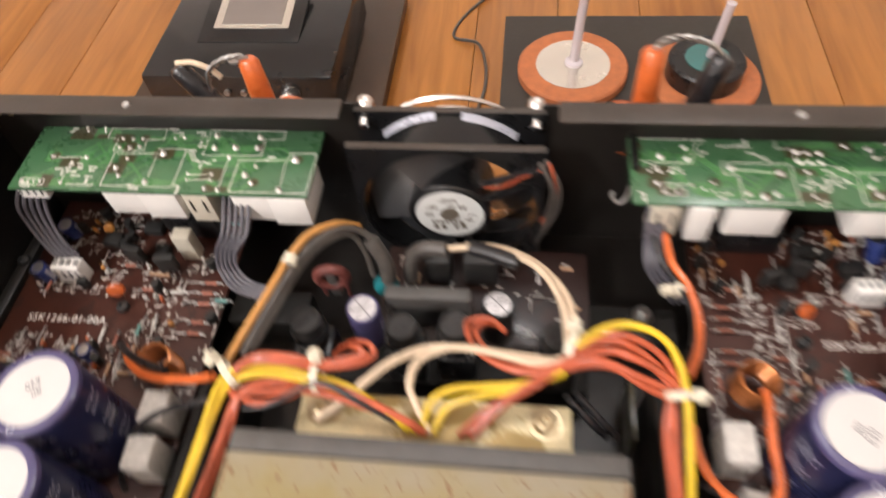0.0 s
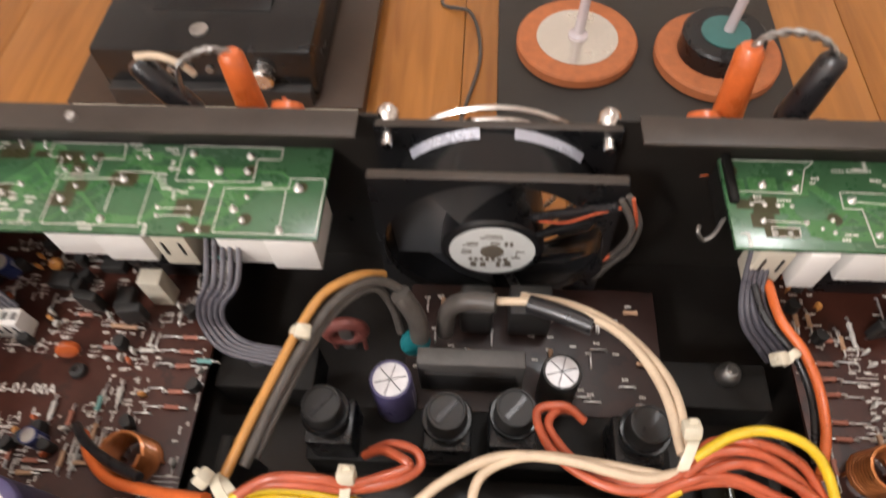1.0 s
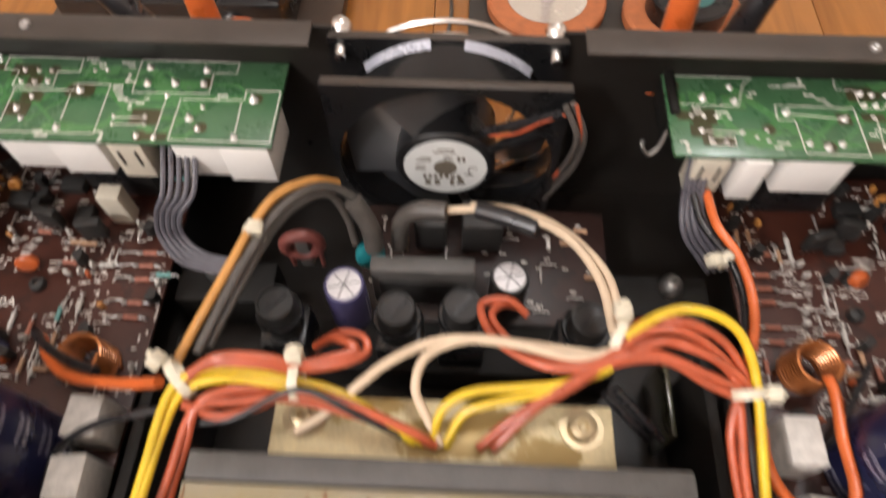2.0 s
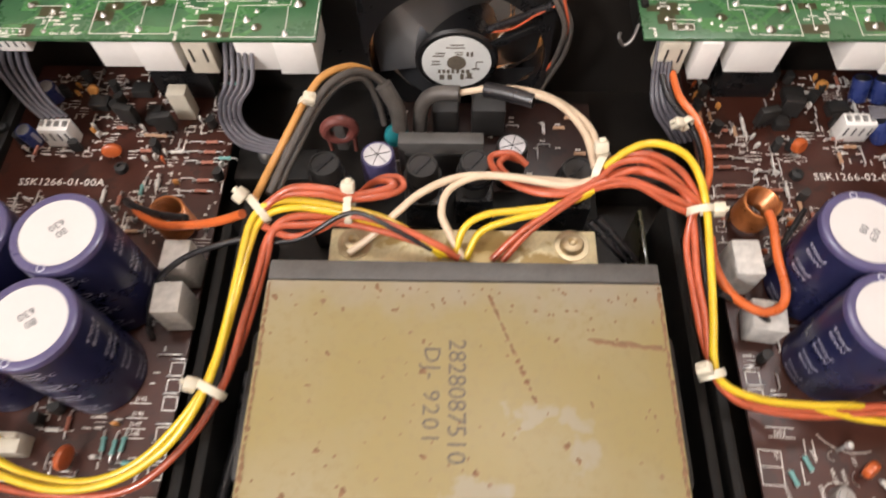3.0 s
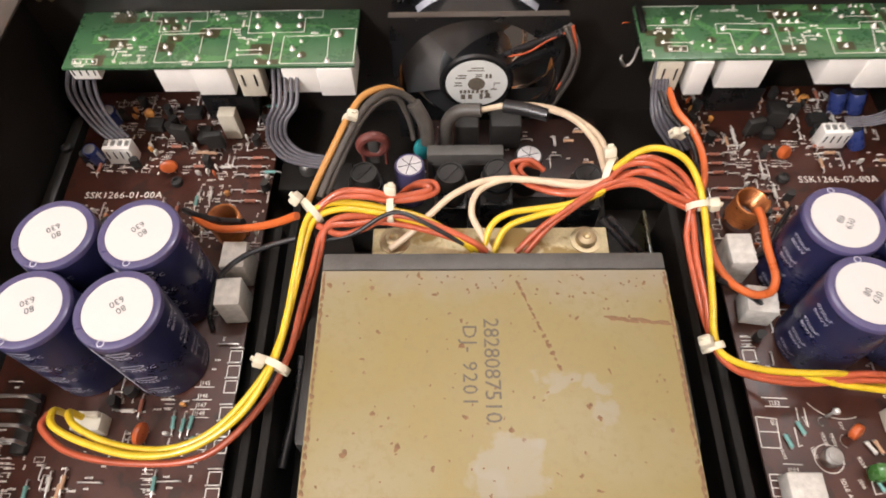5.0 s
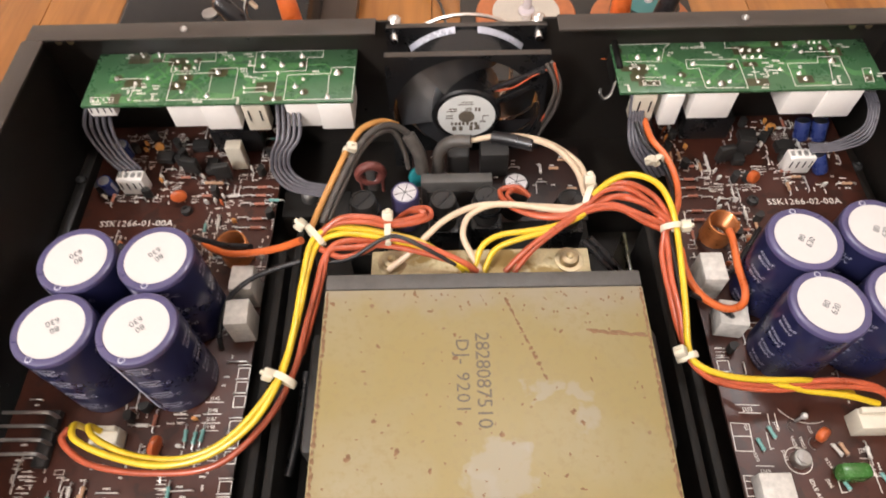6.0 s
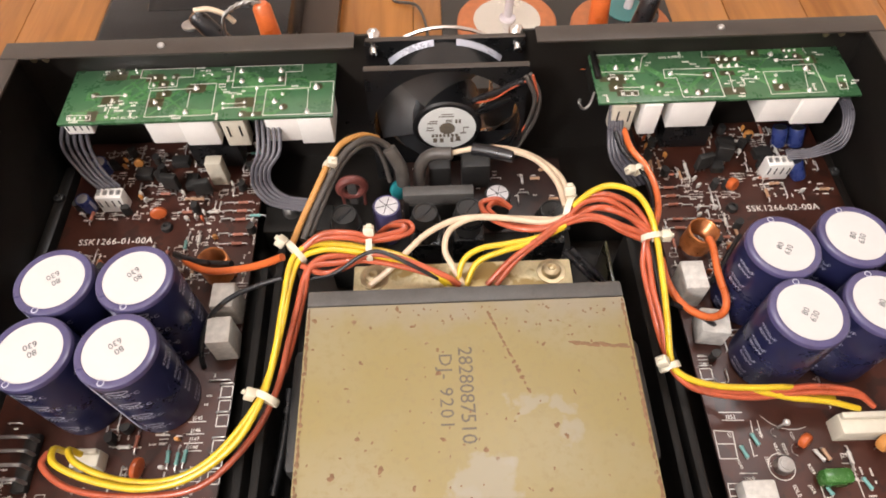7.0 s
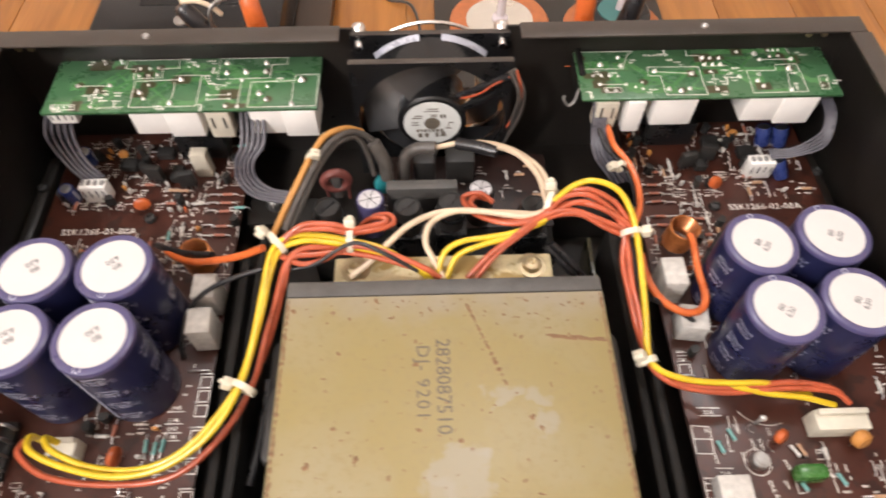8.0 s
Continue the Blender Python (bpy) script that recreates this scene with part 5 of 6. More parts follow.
# darker pcb_bare colour stands in for the deep shade on this board
block("small_board", "small upright green circuit board with shade painted in", "circuit board", (0.0765, 0.1640, -0.0100), (0.0016, 0.026, 0.026), "pcb_bare", 0.0002)


for x, y, a in ((-0.1288, 0.2164, 8), (-0.1463, 0.2209, -10), (0.1357, 0.2222, 15), (0.1477, 0.2275, -12)):
    ob = thing("power_transistor", "upright black plastic power transistor", "transistor", "upright transistors", at=(x, y, 0), turn=a)
    bm = B()
    box(bm, (0, 0, 0.0085), (0.0085, 0.0036, 0.0100), 0.0005)
    part("body", bm, "dull_plastic", ob)
    for k in (-1, 0, 1):
        bm = B()
        box(bm, (k * 0.0025, 0, 0.0018), (0.0008, 0.0006, 0.0040))
        part("lead", bm, "dull_metal", ob)


ob = new("wire_hook")
ob.location = (0.0748, 0.2440, 0.0310)
tagged(ob, "small bent metal hook beside the green board", "hook")
bm = B()
tube(bm, [(0.002, 0.004, 0.014), (0.0005, 0.001, 0.006), (-0.001, -0.001, 0.001), (-0.004, -0.002, -0.001), (-0.0065, -0.001, 0.002), (-0.0060, 0.001, 0.003)], 0.0008, 8, 5)
part("hook", bm, "dull_metal", ob)
bm = B()
box(bm, (0.001, 0.012, 0.010), (0.003, 0.022, 0.016), 0.001)
part("bracket", bm, "matt_black", ob)


def disc_cap(x, y, z, r, t, mat, turn=0, lean=0, label="flat orange disc capacitor", sx=1.0):
    ob = thing("disc_capacitor", label, "capacitor", "disc capacitors", at=(x, y, z), turn=turn)
    bm = B()
    m = pose(0, 0, r + 0.002, 90 + lean, 0, 0) @ Matrix.Diagonal((sx, 1, 1, 1))
    lathe(bm, [(0, -t / 2), (r * 0.7, -t / 2), (r * 0.93, -t * 0.35), (r, 0), (r * 0.93, t * 0.35), (r * 0.7, t / 2), (0, t / 2)], 24, m)
    part("body", bm, mat, ob)
    for s in (-1, 1):
        bm = B()
        tube(bm, [(s * r * 0.5, 0, -0.0005), (s * r * 0.45, 0, 0.0035)], 0.0003, 5, 1)
        part("lead", bm, "dull_metal", ob)


disc_cap(-0.1500, 0.2029, 0, 0.0032, 0.0030, "orange_cap", 10, -25, sx=1.35)
disc_cap(0.1478, 0.2084, 0, 0.0036, 0.0040, "orange_cap", 30, -20)
disc_cap(-0.1320, 0.0733, 0, 0.0045, 0.0028, "orange_cap", 80, 0)
disc_cap(0.1406, 0.0745, 0, 0.0034, 0.0034, "orange_cap", 35, -20)
disc_cap(0.1727, 0.0722, 0, 0.0042, 0.0045, "amber_cap", 20, -20, "amber dipped disc capacitor")
disc_cap(-0.1680, 0.2379, 0, 0.0026, 0.003, "amber_cap", 20, -20, "amber dipped disc capacitor")
disc_cap(0.1663, 0.2427, 0, 0.0030, 0.003, "amber_cap", 20, -20, "amber dipped disc capacitor")
disc_cap(-0.1259, 0.0943, 0, 0.0030, 0.003, "amber_cap", 75, 0, "amber dipped disc capacitor")
disc_cap(-0.0255, 0.2095, 0.002, 0.0055, 0.0040, "teal", 30, -25, "teal blue disc capacitor")

ring = thing("suppressor_ring", "dusty maroon ring suppressor round a grey lead", "suppressor", at=(-0.0506, 0.2128, -0.005))
bm = B()
tube(bm, [(0.0062 * math.cos(t), 0.0008 * math.cos(t), 0.0135 + 0.0062 * math.sin(t)) for t in (2 * math.pi * k / 28 for k in range(29))], 0.0024, 10, 0)
part("ring", bm, "maroon", ring)
bm = B()
box(bm, (0, 0.0005, 0.0100), (0.0052, 0.0040, 0.0200), 0.0012)
part("core", bm, "grey_plastic", ring, "dusty grey core")
for k in (-1, 1):
    bm = B()
    tube(bm, [(k * 0.0055, 0, -0.0010), (k * 0.0058, 0, 0.0060), (k * 0.0062, 0, 0.0100)], 0.0010, 6, 3)
    part("lead", bm, "maroon", ring)

# heat-shrink pieces on the thick mains wires
for pts, r in (([(-0.0294, 0.2155, 0.0340), (-0.0245, 0.2119, 0.0240), (-0.0235, 0.2092, 0.0140)], 0.0034),
               ([(0.0117, 0.2132, 0.0345), (0.0202, 0.2097, 0.0360), (0.0305, 0.2051, 0.0370)], 0.0030),
               ([(-0.0158, 0.2152, 0.0060), (-0.0142, 0.2168, 0.0200), (-0.0084, 0.2171, 0.0270), (0.0015, 0.2157, 0.0290)], 0.0032)):
    bm = B()
    o = Vector(pts[0])
    tube(bm, [Vector(p) - o for p in pts], r, 14, 6)
    ob = new("heat_shrink_sleeve", finish(bm, "heat_shrink_sleeve", "black" if r == 0.003 else "grey", 60))
    ob.location = o
    tagged(ob, "dark heat-shrink sleeve on the mains wires", "sleeve", "heat-shrink sleeves")

# test pin
pin = thing("test_pin", "small bare metal test pin standing on the board", "pin", at=(0.1358, 0.0824, 0))
bm = B()
tube(bm, [(-0.0022, -0.0008, 0.0002), (-0.0010, -0.0002, 0.0022), (0.0002, 0.0002, 0.0036)], 0.0007, 8, 4)
part("post", bm, "dull_metal", pin)
bm = B()
lathe(bm, [(0, 0.0030), (0.0013, 0.0036), (0.0015, 0.0046), (0.0010, 0.0056), (0, 0.0058)], 14, Matrix.Translation((0.0002, 0.0002, 0)))
part("tip", bm, "solder", pin, "rounded shiny tip")

# trimmer, black terminal comb
trim_pot = thing("trimmer", "small round trimmer potentiometer with metal rotor", "trimmer", at=(0.1304, 0.0657, 0))
bm = B()
lathe(bm, [(0.0036, 0), (0.0036, 0.004), (0.0032, 0.0045), (0.0022, 0.0045), (0.0018, 0.0038), (0, 0.0038)], 24)
part("body", bm, "dull_metal", trim_pot)
bm = B()
lathe(bm, [(0.0024, 0.0045), (0.0024, 0.0053), (0, 0.0054)], 20)
box(bm, (0, 0, 0.0055), (0.0036, 0.0007, 0.0005), 0, pose(0, 0, 0, 0, 0, 60))
part("rotor", bm, "dull_metal", trim_pot)
bm = B()
lathe(bm, [(0.0052, 0.00004), (0.0055, 0.00004), (0.0055, 0.0001), (0.0052, 0.0001), (0.0052, 0.00004)], 32)
part("printed_ring", bm, "print_white", trim_pot, "white printed ring")
comb = thing("terminal_comb", "black terminal strip with bent bare metal bars", "terminal strip", at=(-0.1785, 0.0783, 0))
bm = B()
box(bm, (-0.0015, 0, 0.002), (0.006, 0.024, 0.004), 0.0008)
part("strip", bm, "dull_plastic", comb)
for k in range(4):
    bm = B()
    y = -0.0085 + 0.0057 * k
    tube(bm, [(0.001, y, 0.003), (0.001, y, 0.0085), (-0.0005, y, 0.0102), (-0.006, y, 0.0106), (-0.0185, y, 0.0106)], 0.0008, 6, 5)
    part("bar", bm, "dull_metal", comb)


# ---- rust and wear on the transformer cover ----
M["rust"] = material("rust", (0.205, 0.118, 0.062), 0.85, 0.0, 0.4, 300, 0.4, 1200)


STAIN = [0.0]


def blot(x, y, sx, sy, mat, rng, lift, turn=0, n=22, rough=0.35):
    STAIN[0] += 0.0000003
    lift += STAIN[0] + (0.00008 if mat == "rust" else 0)
    bm = B()
    ph = [rng.uniform(0, 6.28) for _ in range(5)]
    ring = []
    for k in range(n):
        a = 2 * math.pi * k / n
        r = 1 + rough * sum(math.sin((i + 2) * a + ph[i]) / (i + 1.5) for i in range(5))
        ring.append(bm.verts.new((sx * r * math.cos(a), sy * r * math.sin(a), 0)))
    low = [bm.verts.new(v.co - Vector((0, 0, 0.00012))) for v in ring]
    bm.faces.new(ring)
    for k in range(n):
        bm.faces.new((ring[k], low[k], low[(k + 1) % n], ring[(k + 1) % n]))
    part("rust_stain" if mat == "rust" else "worn_patch", bm, mat, cover, at=Matrix.Translation(Vector((x, y, 0.04382 + lift)) - O2) @ pose(0, 0, 0, 0, 0, turn))


rng = random.Random(11)
for k in range(6):
    blot(0.0415 + 0.0036 * k, 0.1062 - 0.0004 * k + rng.uniform(-0.0003, 0.0003), 0.0026, 0.0008, "rust", rng, 0.00001 * (k % 2), -4)
for k in range(15):
    u = (k + rng.uniform(-0.3, 0.3)) / 14
    blot(0.0086 + 0.0125 * u, 0.1205 - 0.032 * u, rng.uniform(0.0003, 0.0008), rng.uniform(0.0006, 0.0013), "rust", rng, 0, 20)
for k in range(95):
    blot(rng.uniform(-0.060, 0.060), rng.uniform(0.03, 0.124), *(rng.uniform(0.0002, 0.0005 + 0.0006 * (k % 5 == 0)) for _ in range(2)), "rust", rng, 0, rng.uniform(0, 90), 12)
for k in range(40):
    blot(rng.uniform(-0.060, 0.060), 0.1235 - abs(rng.gauss(0, 0.006)), *(rng.uniform(0.0002, 0.0006) for _ in range(2)), "rust", rng, 0, rng.uniform(0, 90), 12)
for x, y, r in ((-0.0330, 0.0610, 0.0016), (-0.0500, 0.0590, 0.0018), (-0.0415, 0.0720, 0.0012), (0.0300, 0.0745, 0.0014), (0.0330, 0.0705, 0.0012), (-0.0600, 0.1195, 0.0014), (-0.0275, 0.1235, 0.0013), (0.0545, 0.1200, 0.0010)):
    blot(x, y, r * 0.6, r * 0.75, "rust", rng, 0.00001)
for k in range(70):
    s = -1 if k % 2 else 1
    blot(s * (0.0625 - abs(rng.gauss(0, 0.0002))), 0.124 - 0.0014 * k, rng.uniform(0.0003, 0.0008), rng.uniform(0.0008, 0.0022), "rust", rng, 0.00001, 0, 12)

# ---- leads and terminals behind the rear panel ----
def twisted(pts, name, label):
    o = Vector(pts[0])
    ob = thing(name, label, "wire", "twisted test leads", at=o)
    line = glide([Vector(p) - o for p in pts], 8)
    for ph in (0, math.pi):
        bm = B()
        tube(bm, [q + 0.0008 * Vector((0, math.cos(k * 0.8 + ph), math.sin(k * 0.8 + ph))) for k, q in enumerate(line)], 0.0008, 6, 0)
        part("strand", bm, "dull_metal", ob)


twisted([(0.0829, 0.2940, 0.0670), (0.0864, 0.294, 0.0717), (0.0945, 0.294, 0.0736), (0.1047, 0.294, 0.0704), (0.1116, 0.294, 0.0644)], "test_lead", "twisted bare silver lead between two plugs")
twisted([(-0.0947, 0.2940, 0.0610), (-0.1015, 0.294, 0.0624), (-0.1098, 0.294, 0.0591), (-0.1160, 0.293, 0.0537), (-0.1170, 0.291, 0.0440)], "test_lead", "twisted bare silver lead between two plugs")
bm = B()
tube(bm, [(0, 0, 0), (0.008, 0, 0.0005), (0.015, 0, -0.003), (0.019, 0, -0.008)], 0.0014, 8, 5)
ob = new("test_lead", finish(bm, "test_lead", "cream", 60))
ob.location = (-0.1300, 0.2940, 0.0585)
tagged(ob, "cream insulated lead beside the black plug", "wire")
for x, z, mat in ((-0.0755, 0.0405, "orange"), (-0.1075, 0.030, "black"), (0.0725, 0.0400, "orange"), (0.1110, 0.0370, "black"), (0.1190, 0.0365, "black")):
    ob = thing("binding_post", ("orange" if mat == "orange" else "black") + " plastic binding post on the rear panel", "terminal", "binding posts", at=(x, YR + T, z - 0.006))
    bm = B()
    lathe(bm, [(0.0035, 0), (0.0035, 0.010), (0.0062, 0.0105), (0.0064, 0.020), (0.0055, 0.0225), (0, 0.0225)], 16, pose(0, 0, 0, -60, 0, 0))
    part("cap", bm, mat, ob)

bm = B()
tube(bm, [(-0.03, 0.44, 0), (-0.025, 0.52, 0), (-0.01, 0.60, 0), (-0.02, 0.66, 0.004), (-0.05, 0.68, 0), (-0.04, 0.72, 0), (0.0, 0.78, 0)], 0.0018, 6, 8)
ob = new("thin_cable", finish(bm, "thin_cable", "grey", 60))
ob.location = (0.0, 0, FLOOR + 0.0018)
tagged(ob, "thin dark cable loosely curled on the floor", "cable")


# ---- small components of the brown boards ----
def resistor_mesh(mat):
    bm = B()
    lathe(bm, [(0, -0.0026), (0.0008, -0.0026), (0.0010, -0.0020), (0.00078, -0.0013), (0.00078, 0.0013), (0.0010, 0.0020), (0.0008, 0.0026), (0, 0.0026)], 10, Matrix.Translation((0, 0, 0.0013)) @ pose(0, 0, 0, 0, 90, 0))
    return finish(bm, "resistor", mat)


def lead_mesh(half):
    bm = B()
    tube(bm, [(-half, 0, -0.0002), (-half, 0, 0.0010), (-half + 0.0004, 0, 0.0014), (half - 0.0004, 0, 0.0014), (half, 0, 0.0010), (half, 0, -0.0002)], 0.00032, 5, 0)
    return finish(bm, "lead", "solder", 60)


def transistor_mesh(mat="dull_plastic"):
    bm = B()
    g = bmesh.ops.create_cone(bm, cap_ends=True, segments=14, radius1=0.0024, radius2=0.0023, depth=0.005, matrix=Matrix.Translation((0, 0, 0.0043)))
    for v in g["verts"]:
        v.co.y = max(v.co.y, -0.0011)
    for x in (-0.0012, 0, 0.0012):
        box(bm, (x, 0, 0.0008), (0.0005, 0.0005, 0.0022))
    return finish(bm, "transistor", mat)


def chip_mesh():
    bm = B()
    box(bm, (0, 0, 0.0022), (0.0090, 0.0062, 0.0044), 0.0004)
    return finish(bm, "chip", "dull_plastic")


def bead_mesh(mat):
    bm = B()
    lathe(bm, [(0, 0.0008), (0.0011, 0.0012), (0.0015, 0.0026), (0.0011, 0.0040), (0, 0.0046)], 10, Matrix.Diagonal((1, 0.55, 1, 1)))
    for x in (-0.0008, 0.0008):
        box(bm, (x, 0, 0.0006), (0.0004, 0.0004, 0.0020))
    return finish(bm, "small_bead", mat)


MESH = {"res_tan": resistor_mesh("res_tan"), "res_teal": resistor_mesh("res_teal"), "res_pink": resistor_mesh("res_pink"), "res_pale": resistor_mesh("ceramic"), "lead": lead_mesh(0.0050), "jumper": lead_mesh(0.0045), "short": lead_mesh(0.0028),
        "transistor": transistor_mesh(), "chip": chip_mesh(), "bead_amber": bead_mesh("amber_cap"), "bead_orange": bead_mesh("orange_cap"), "bead_pale": bead_mesh("ceramic")}
bm = B()
lathe(bm, [(0.0028, 0), (0.0030, 0.0008), (0.0026, 0.0026), (0.0012, 0.0030), (0.0010, 0.0020), (0, 0.0020)], 16)
MESH["screw"] = finish(bm, "screw", "dull_plastic")


FRONT_RESISTORS = [("res_teal", 0.1223, 0.0770, -70), ("res_teal", 0.1164, 0.0720, -72), ("res_teal", 0.1457, 0.0561, -66), ("res_teal", 0.1621, 0.0577, -66), ("res_pale", 0.1468, 0.0695, -60), ("res_tan", 0.1497, 0.0698, -70)]
FRONT_MARKS = [("J252", 0.1153, 0.0872, 0.0024, 0), ("J269", 0.1160, 0.0614, 0.0024, 0), ("J270", 0.1178, 0.0573, 0.0024, 0), ("J271", 0.1180, 0.0543, 0.0024, 0), ("VR233", 0.1307, 0.0729, 0.0020, -80), ("TP203", 0.1340, 0.0728, 0.0020, -80), ("D235", 0.1254, 0.0678, 0.0020, -80), ("J265", 0.1256, 0.0800, 0.0020, -80), ("R234", 0.1422, 0.0644, 0.0020, -72), ("J266", 0.1400, 0.0565, 0.0020, -72), ("IDLE ADJ", 0.1340, 0.0537, 0.0024, -78), ("J290", 0.1580, 0.0693, 0.0024, 0), ("R242", 0.1138, 0.0673, 0.0018, -78), ("C221", 0.1388, 0.0781, 0.0016, -80), ("Q2", 0.1127, 0.0795, 0.0018, -80)]
FRONT_LINES = [[(0.1108, 0.0894), (0.1205, 0.0890)], [(0.1113, 0.0859), (0.1204, 0.0856)], [(0.1066, 0.0817), (0.1143, 0.0809), (0.1135, 0.0696), (0.1061, 0.0699), (0.1066, 0.0817)], [(0.1065, 0.0760), (0.1138, 0.0757)], [(0.1128, 0.0638), (0.1197, 0.0635)], [(0.1121, 0.0598), (0.1239, 0.0593)], [(0.1126, 0.0567), (0.1239, 0.0562)], [(0.1066, 0.0600), (0.1112, 0.0598), (0.1112, 0.0520), (0.1063, 0.0521), (0.1066, 0.0600)], [(0.1070, 0.0578), (0.1115, 0.0576)], [(0.1067, 0.0551), (0.1112, 0.0550)], [(0.1232, 0.0852), (0.1226, 0.0780)], [(0.1261, 0.0851), (0.1259, 0.0778)], [(0.1555, 0.0662), (0.1582, 0.0661)], [(0.1205, 0.0773), (0.1203, 0.0703), (0.1218, 0.0707)], [(0.1436, 0.0577), (0.1437, 0.0529), (0.1461, 0.0532)], [(0.1592, 0.0625), (0.1595, 0.0527)]]
FRONT_ARCS = [(0.1319, 0.0798, 0.0016, 90, 270), (0.1393, 0.0724, 0.0026, 120, 250), (0.1404, 0.0958, 0.0150, 215, 290)]


def populate(ob, side, title, at, seed):
    """Fills one brown board: side -1 for the board on the west, 1 for its mirror twin."""
    rng = random.Random(seed)
    o = base_of(ob)
    top = 0.0016
    off = 0.0020 if side < 0 else 0.0055

    def put(name, kind, x, y, turn=0.0, lift=0.0):
        p = part(name, MESH[kind], None, ob, at=pose(side * x + off - o.x, y - o.y, top + lift, 0, 0, turn * side))
        return p

    def resistor(kind, x, y, turn):
        r = put("resistor", kind, x, y, turn)
        l = new("lead", MESH["lead"])
        l.parent = r

    ink = B()
    zi = top + 0.00005
    taken = [(0.1685, 0.1455, 0.0175), (0.134, 0.1455, 0.0175), (0.171, 0.1105, 0.0175), (0.1345, 0.1110, 0.0175), (0.115, 0.170, 0.0085), (0.106, 0.148, 0.0085), (0.106, 0.128, 0.0095),
             (0.1765, 0.2165, 0.0080), (0.188, 0.242, 0.0045), (0.190, 0.217, 0.004), (0.1510, 0.2085, 0.0050), (0.1235, 0.2320, 0.0055), (0.125, 0.248, 0.013), (0.131, 0.2205, 0.005), (0.1465, 0.2255, 0.005),
             (0.160, 0.080, 0.0105), (0.1355, 0.0765, 0.005), (0.1245, 0.065, 0.0045), (0.178, 0.083, 0.014), (0.1415, 0.057, 0.0075), (0.112, 0.048, 0.008), (0.166, 0.069, 0.0045)]
    for x in (0.144, 0.150, 0.156, 0.162, 0.168, 0.174, 0.180, 0.186, 0.192):
        taken += [(x, 0.1950, 0.0062), (x, 0.1900, 0.0055)]

    def free(x, y, r):
        return all((x - a) ** 2 + (y - b) ** 2 > (c + r * 0.6) ** 2 for a, b, c in taken)

    # the row of power resistors by the inner edge
    for y in (0.211, 0.2055, 0.2000, 0.1905, 0.1850):
        resistor("res_pink", 0.1105, y, rng.uniform(-3, 3))
        put("jumper_wire", "short", 0.1180, y + rng.uniform(-0.001, 0.001), rng.uniform(-4, 4))
        taken.append((0.1125, y, 0.006))
    for x, y, a in ((0.166, 0.2320, 4), (0.1390, 0.2250, 88), (0.1480, 0.2400, 0)):
        put("chip", "chip", x, y, a)
        taken.append((x, y, 0.0062))
    put("screw", "screw", 0.1480 if side < 0 else 0.1405, 0.1965)
    taken.append((0.1480, 0.1965, 0.003))
    for x, y in ((0.1245, 0.0790), (0.1205, 0.0780), (0.1175, 0.0790)) if side < 0 else ():
        resistor("res_teal", x, y, 90 + rng.uniform(-6, 6))
        taken.append((x, y, 0.003))
    # stepped link outlines by the inner edge and long jumper lines with their numbers
    for y in (0.107, 0.1005, 0.094, 0.083, 0.0765, 0.070, 0.058, 0.052) if side < 0 else (0.107, 0.1005):
        x = side * 0.1045 + off - o.x
        for a, b in (((-0.0025, -0.0025), (0.0025, -0.0025)), ((0.0025, -0.0025), (0.0025, 0.0025)), ((0.0025, 0.0025), (-0.0025, 0.0025)), ((-0.0025, 0.0025), (-0.0025, -0.0025))):
            stroke(ink, (x + a[0], y - o.y + a[1]), (x + b[0], y - o.y + b[1]), zi, 0.0004)
        put("jumper_wire", "short", 0.1045, y + 0.0034, 0)
        taken.append((0.1045, y, 0.0042))
    names = ("J145", "J146", "J147", "J148") if side < 0 else ()
    for k, text in enumerate(names):
        y = (0.0955, 0.0902, 0.0863, 0.0830)[k]
        stroke(ink, (side * 0.1115 + off - o.x, y - o.y - 0.0016), (side * 0.1190 + off - o.x, y - o.y - 0.0016), zi, 0.00035)
        part("mark", letters(text, 0.0024, "print_white"), None, ob, at=pose(side * 0.1152 + off - o.x, y - o.y, zi))
        taken.append((0.1152, y, 0.0035))
    part("title", letters(title, 0.0052, "print_white", 1.06), None, ob, "white printed board number", at=pose(at[0] - o.x, at[1] - o.y, zi))
    # the open patch at the front of one board, piece by piece
    if side > 0:
        for kind, x, y, a in FRONT_RESISTORS:
            r = part("resistor", MESH[kind], None, ob, at=pose(x - o.x, y - o.y, top, 0, 0, a))
            l = new("lead", MESH["short"])
            l.parent = r
        for text, x, y, size, a in FRONT_MARKS:
            part("mark", letters(text, size, "print_white"), None, ob, at=pose(x - o.x, y - o.y, zi, 0, 0, a))
        for line in FRONT_LINES:
            for p, q in zip(line, line[1:]):
                stroke(ink, (p[0] - o.x, p[1] - o.y), (q[0] - o.x, q[1] - o.y), zi, 0.00034)
        for cx, cy, rad, a0, a1 in FRONT_ARCS:
            ring = [(cx + rad * math.cos(radians(a0 + (a1 - a0) * k / 18)), cy + rad * math.sin(radians(a0 + (a1 - a0) * k / 18))) for k in range(19)]
            for p, q in zip(ring, ring[1:]):
                stroke(ink, (p[0] - o.x, p[1] - o.y), (q[0] - o.x, q[1] - o.y), zi, 0.00030)
        taken += [(0.1050 + 0.006 * i, 0.050 + 0.006 * j, 0.0045) for i in range(8) for j in range(8)]
    # everything else, in rows
    step = 0.0044
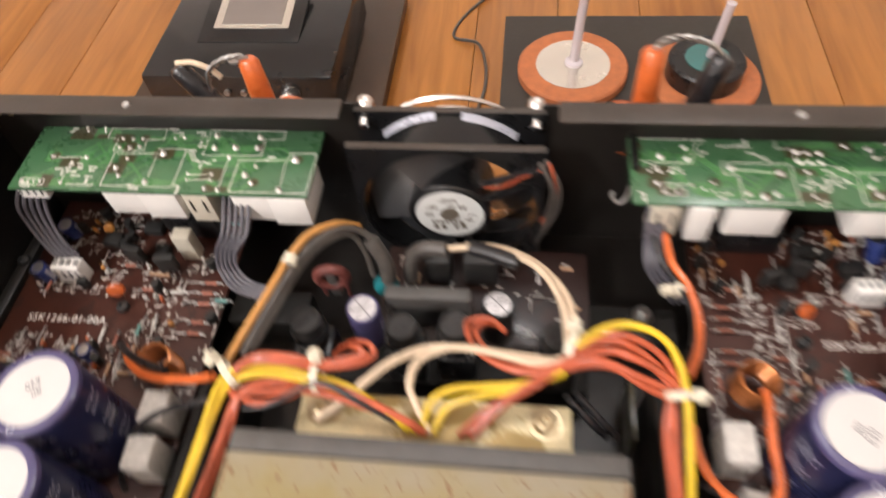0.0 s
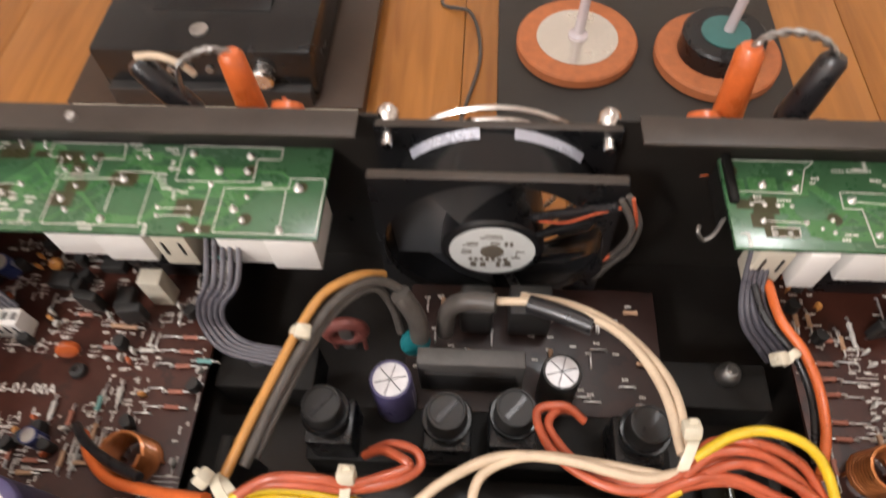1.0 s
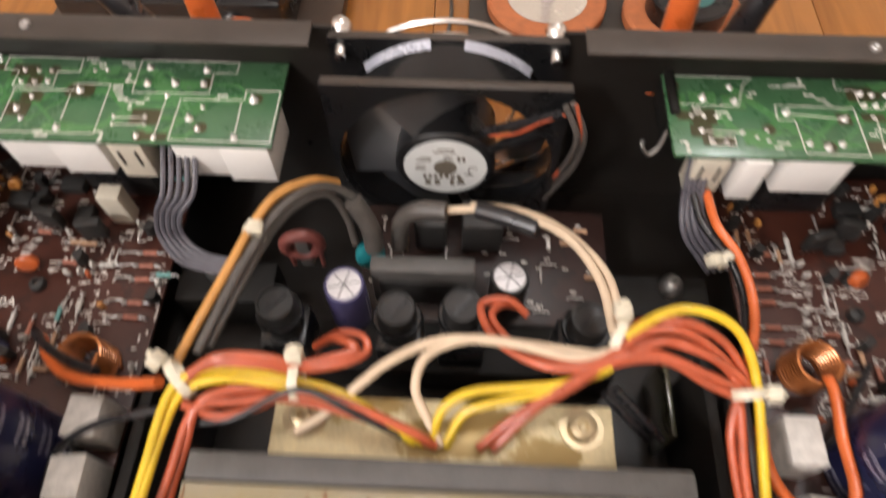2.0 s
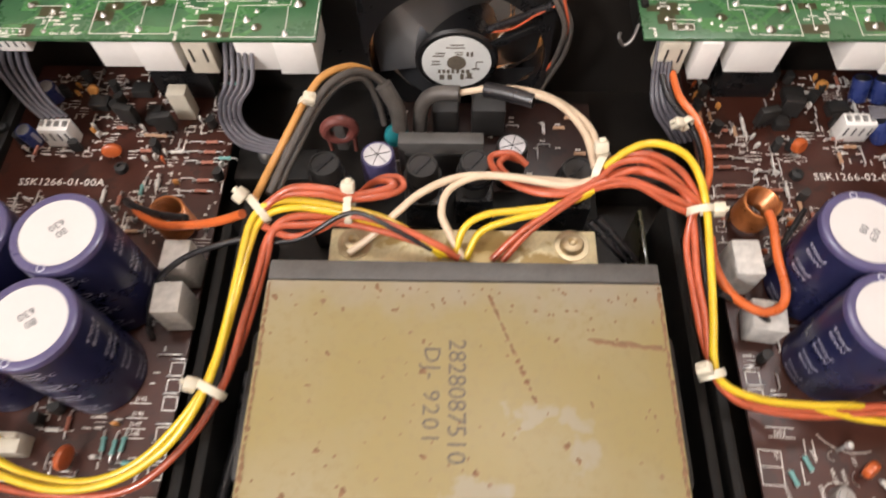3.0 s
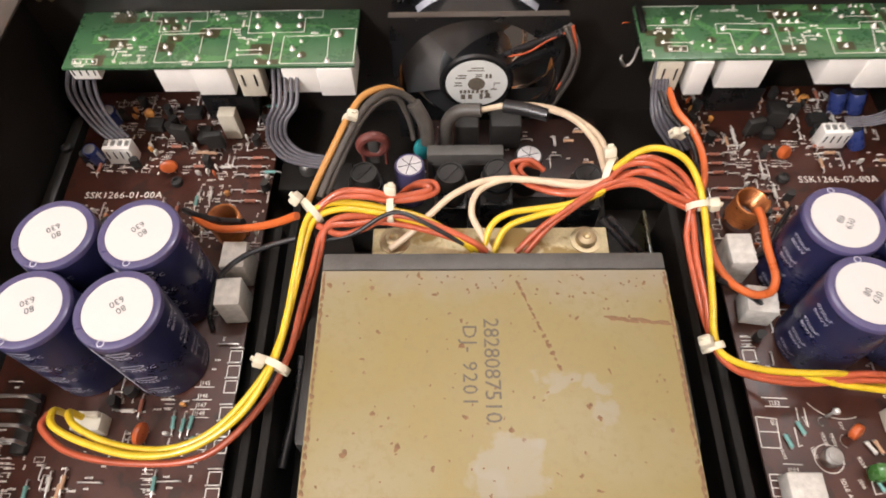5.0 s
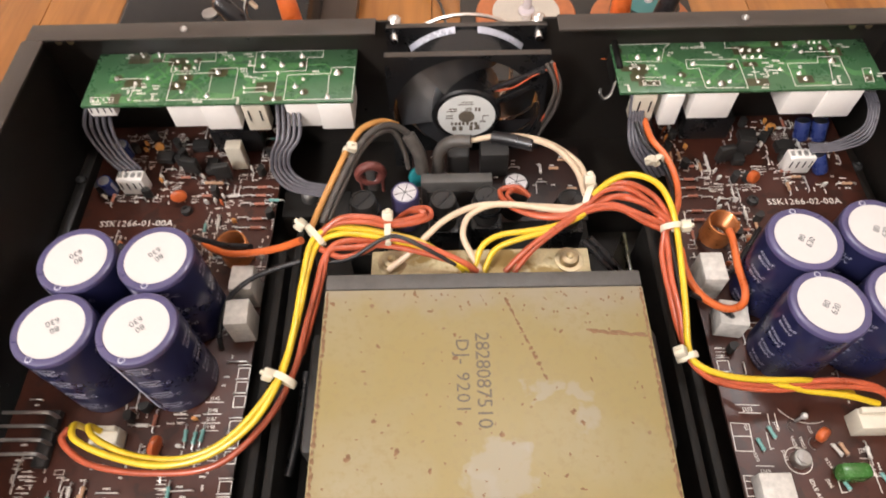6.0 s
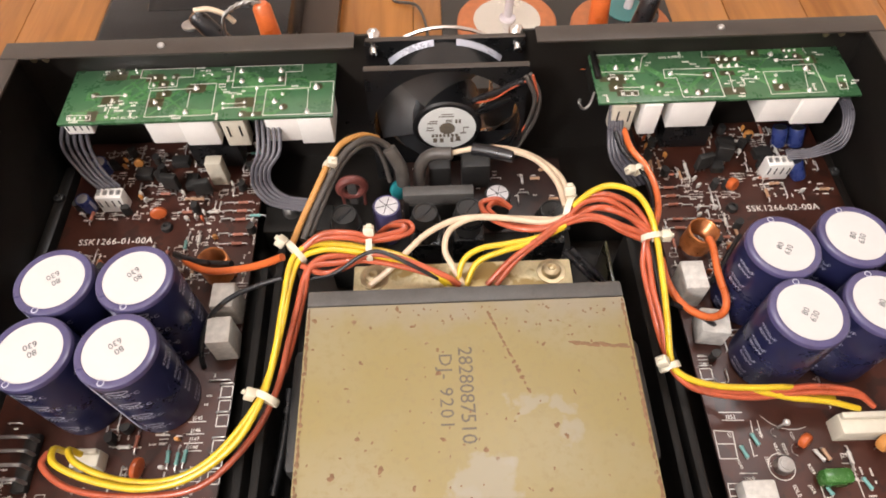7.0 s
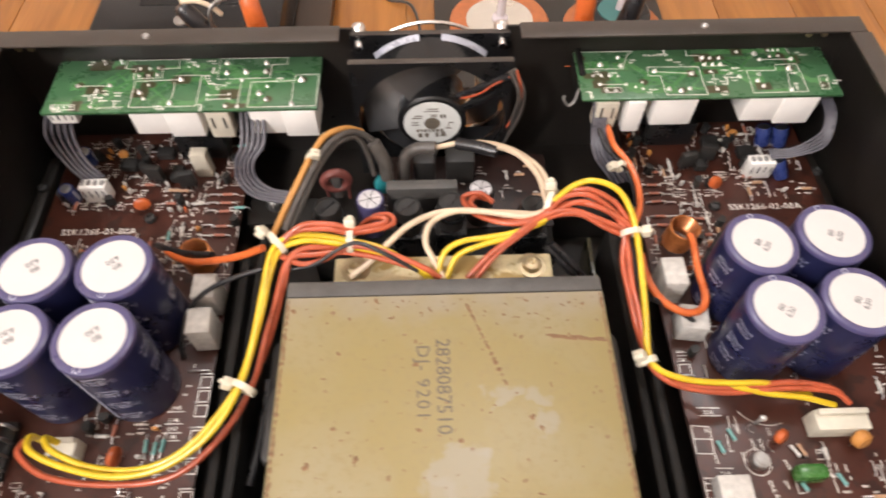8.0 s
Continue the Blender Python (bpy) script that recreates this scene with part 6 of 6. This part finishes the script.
    for i in range(int(0.098 / step)):
        for j in range(int(0.245 / step)):
            x = 0.1020 + (i + 0.5) * step + rng.uniform(-0.0014, 0.0014)
            y = 0.010 + (j + 0.5) * step + rng.uniform(-0.0014, 0.0014)
            if x > 0.1955 or not free(x, y, 0.003):
                continue
            if y < 0.125 and rng.random() < 0.35:
                continue
            u = rng.random()
            turn = rng.choice((0, 90, 90)) + rng.uniform(-2.5, 2.5)
            lx, ly = side * x + off - o.x, y - o.y
            if u < 0.15:
                resistor(rng.choice(("res_tan", "res_tan", "res_pink", "res_pale", "res_pale", "res_teal")), x, y, turn)
            elif u < 0.30:
                put("jumper_wire", rng.choice(("jumper", "short", "short")), x, y, turn)
            elif u < 0.38:
                put("transistor", "transistor", x, y, rng.uniform(0, 360))
            elif u < 0.47:
                put("small_bead", rng.choice(("bead_amber", "bead_orange", "bead_pale", "bead_pale")), x, y, rng.uniform(0, 180))
            elif u < 0.55:
                # printed part outline
                w, h = rng.uniform(0.0016, 0.0026), rng.uniform(0.0008, 0.0014)
                for a, b in (((-w, -h), (w, -h)), ((w, -h), (w, h)), ((w, h), (-w, h)), ((-w, h), (-w, -h))):
                    stroke(ink, (lx + a[0], ly + a[1]), (lx + b[0], ly + b[1]), zi, 0.00022)
            elif u < 0.66:
                for d in (-0.0016, 0, 0.0016):
                    stroke(ink, (lx - 0.0024, ly + d), (lx + 0.0024 * rng.uniform(0.4, 1), ly + d), zi, 0.00024)
            for dy in (-0.0021, 0.0019):
                if rng.random() < 0.75:
                    dashes(ink, lx + rng.uniform(-0.0012, 0.0012), ly + dy, zi, rng, rng.randint(2, 5), 0.00058, rng.random() < 0.35)
    part("print", ink, "print_white", ob, "dense white printed outlines and numbers")


populate(left_board, -1, "SSK1266-01-00A", (-0.1710, 0.1895), 3)
populate(right_board, 1, "SSK1266-02-00A", (0.1726, 0.1961), 8)

# the fuse board's own small parts
rng = random.Random(21)
o = base_of(centre_board)
ink = B()
for k in range(46):
    x, y = rng.uniform(-0.028, 0.056), rng.uniform(0.195, 0.234)
    if any(abs(x - a) < 0.008 and abs(y - b) < 0.008 for a, b in ((0.0215, 0.1975), (-0.0085, 0.2), (-0.006, 0.227), (0.013, 0.227), (0.0445, 0.1775))):
        continue
    if k % 3 == 0:
        part("resistor", MESH["res_tan"], None, centre_board, at=pose(x - o.x, y - o.y, 0.0016, 0, 0, rng.choice((0, 90))))
    elif k % 3 == 1:
        part("jumper_wire", MESH["short"], None, centre_board, at=pose(x - o.x, y - o.y, 0.0016, 0, 0, rng.choice((0, 90))))
    dashes(ink, x - o.x, y - o.y + 0.003, 0.00165, rng, 3, 0.0007)
part("print", ink, "print_white", centre_board)

# ---- floor planks ----
W, L = 0.092, 1.15
bm = B()
box(bm, (0, 0, -0.005), (W - 0.0008, L - 0.001, 0.010), 0.0006)
plank = finish(bm, "plank", "wood")
for i in range(-23, 24):
    y = -1.79
    cut = L * (0.35 + 0.22 * (i % 3))
    while y < 2.59:
        long = min(cut, 2.59 - y)
        ob = new("plank", plank)
        ob.parent = floor
        ob.location = (i * W + 0.02, y + long / 2, FLOOR)
        ob.scale.y = long / L
        y += long
        cut = L
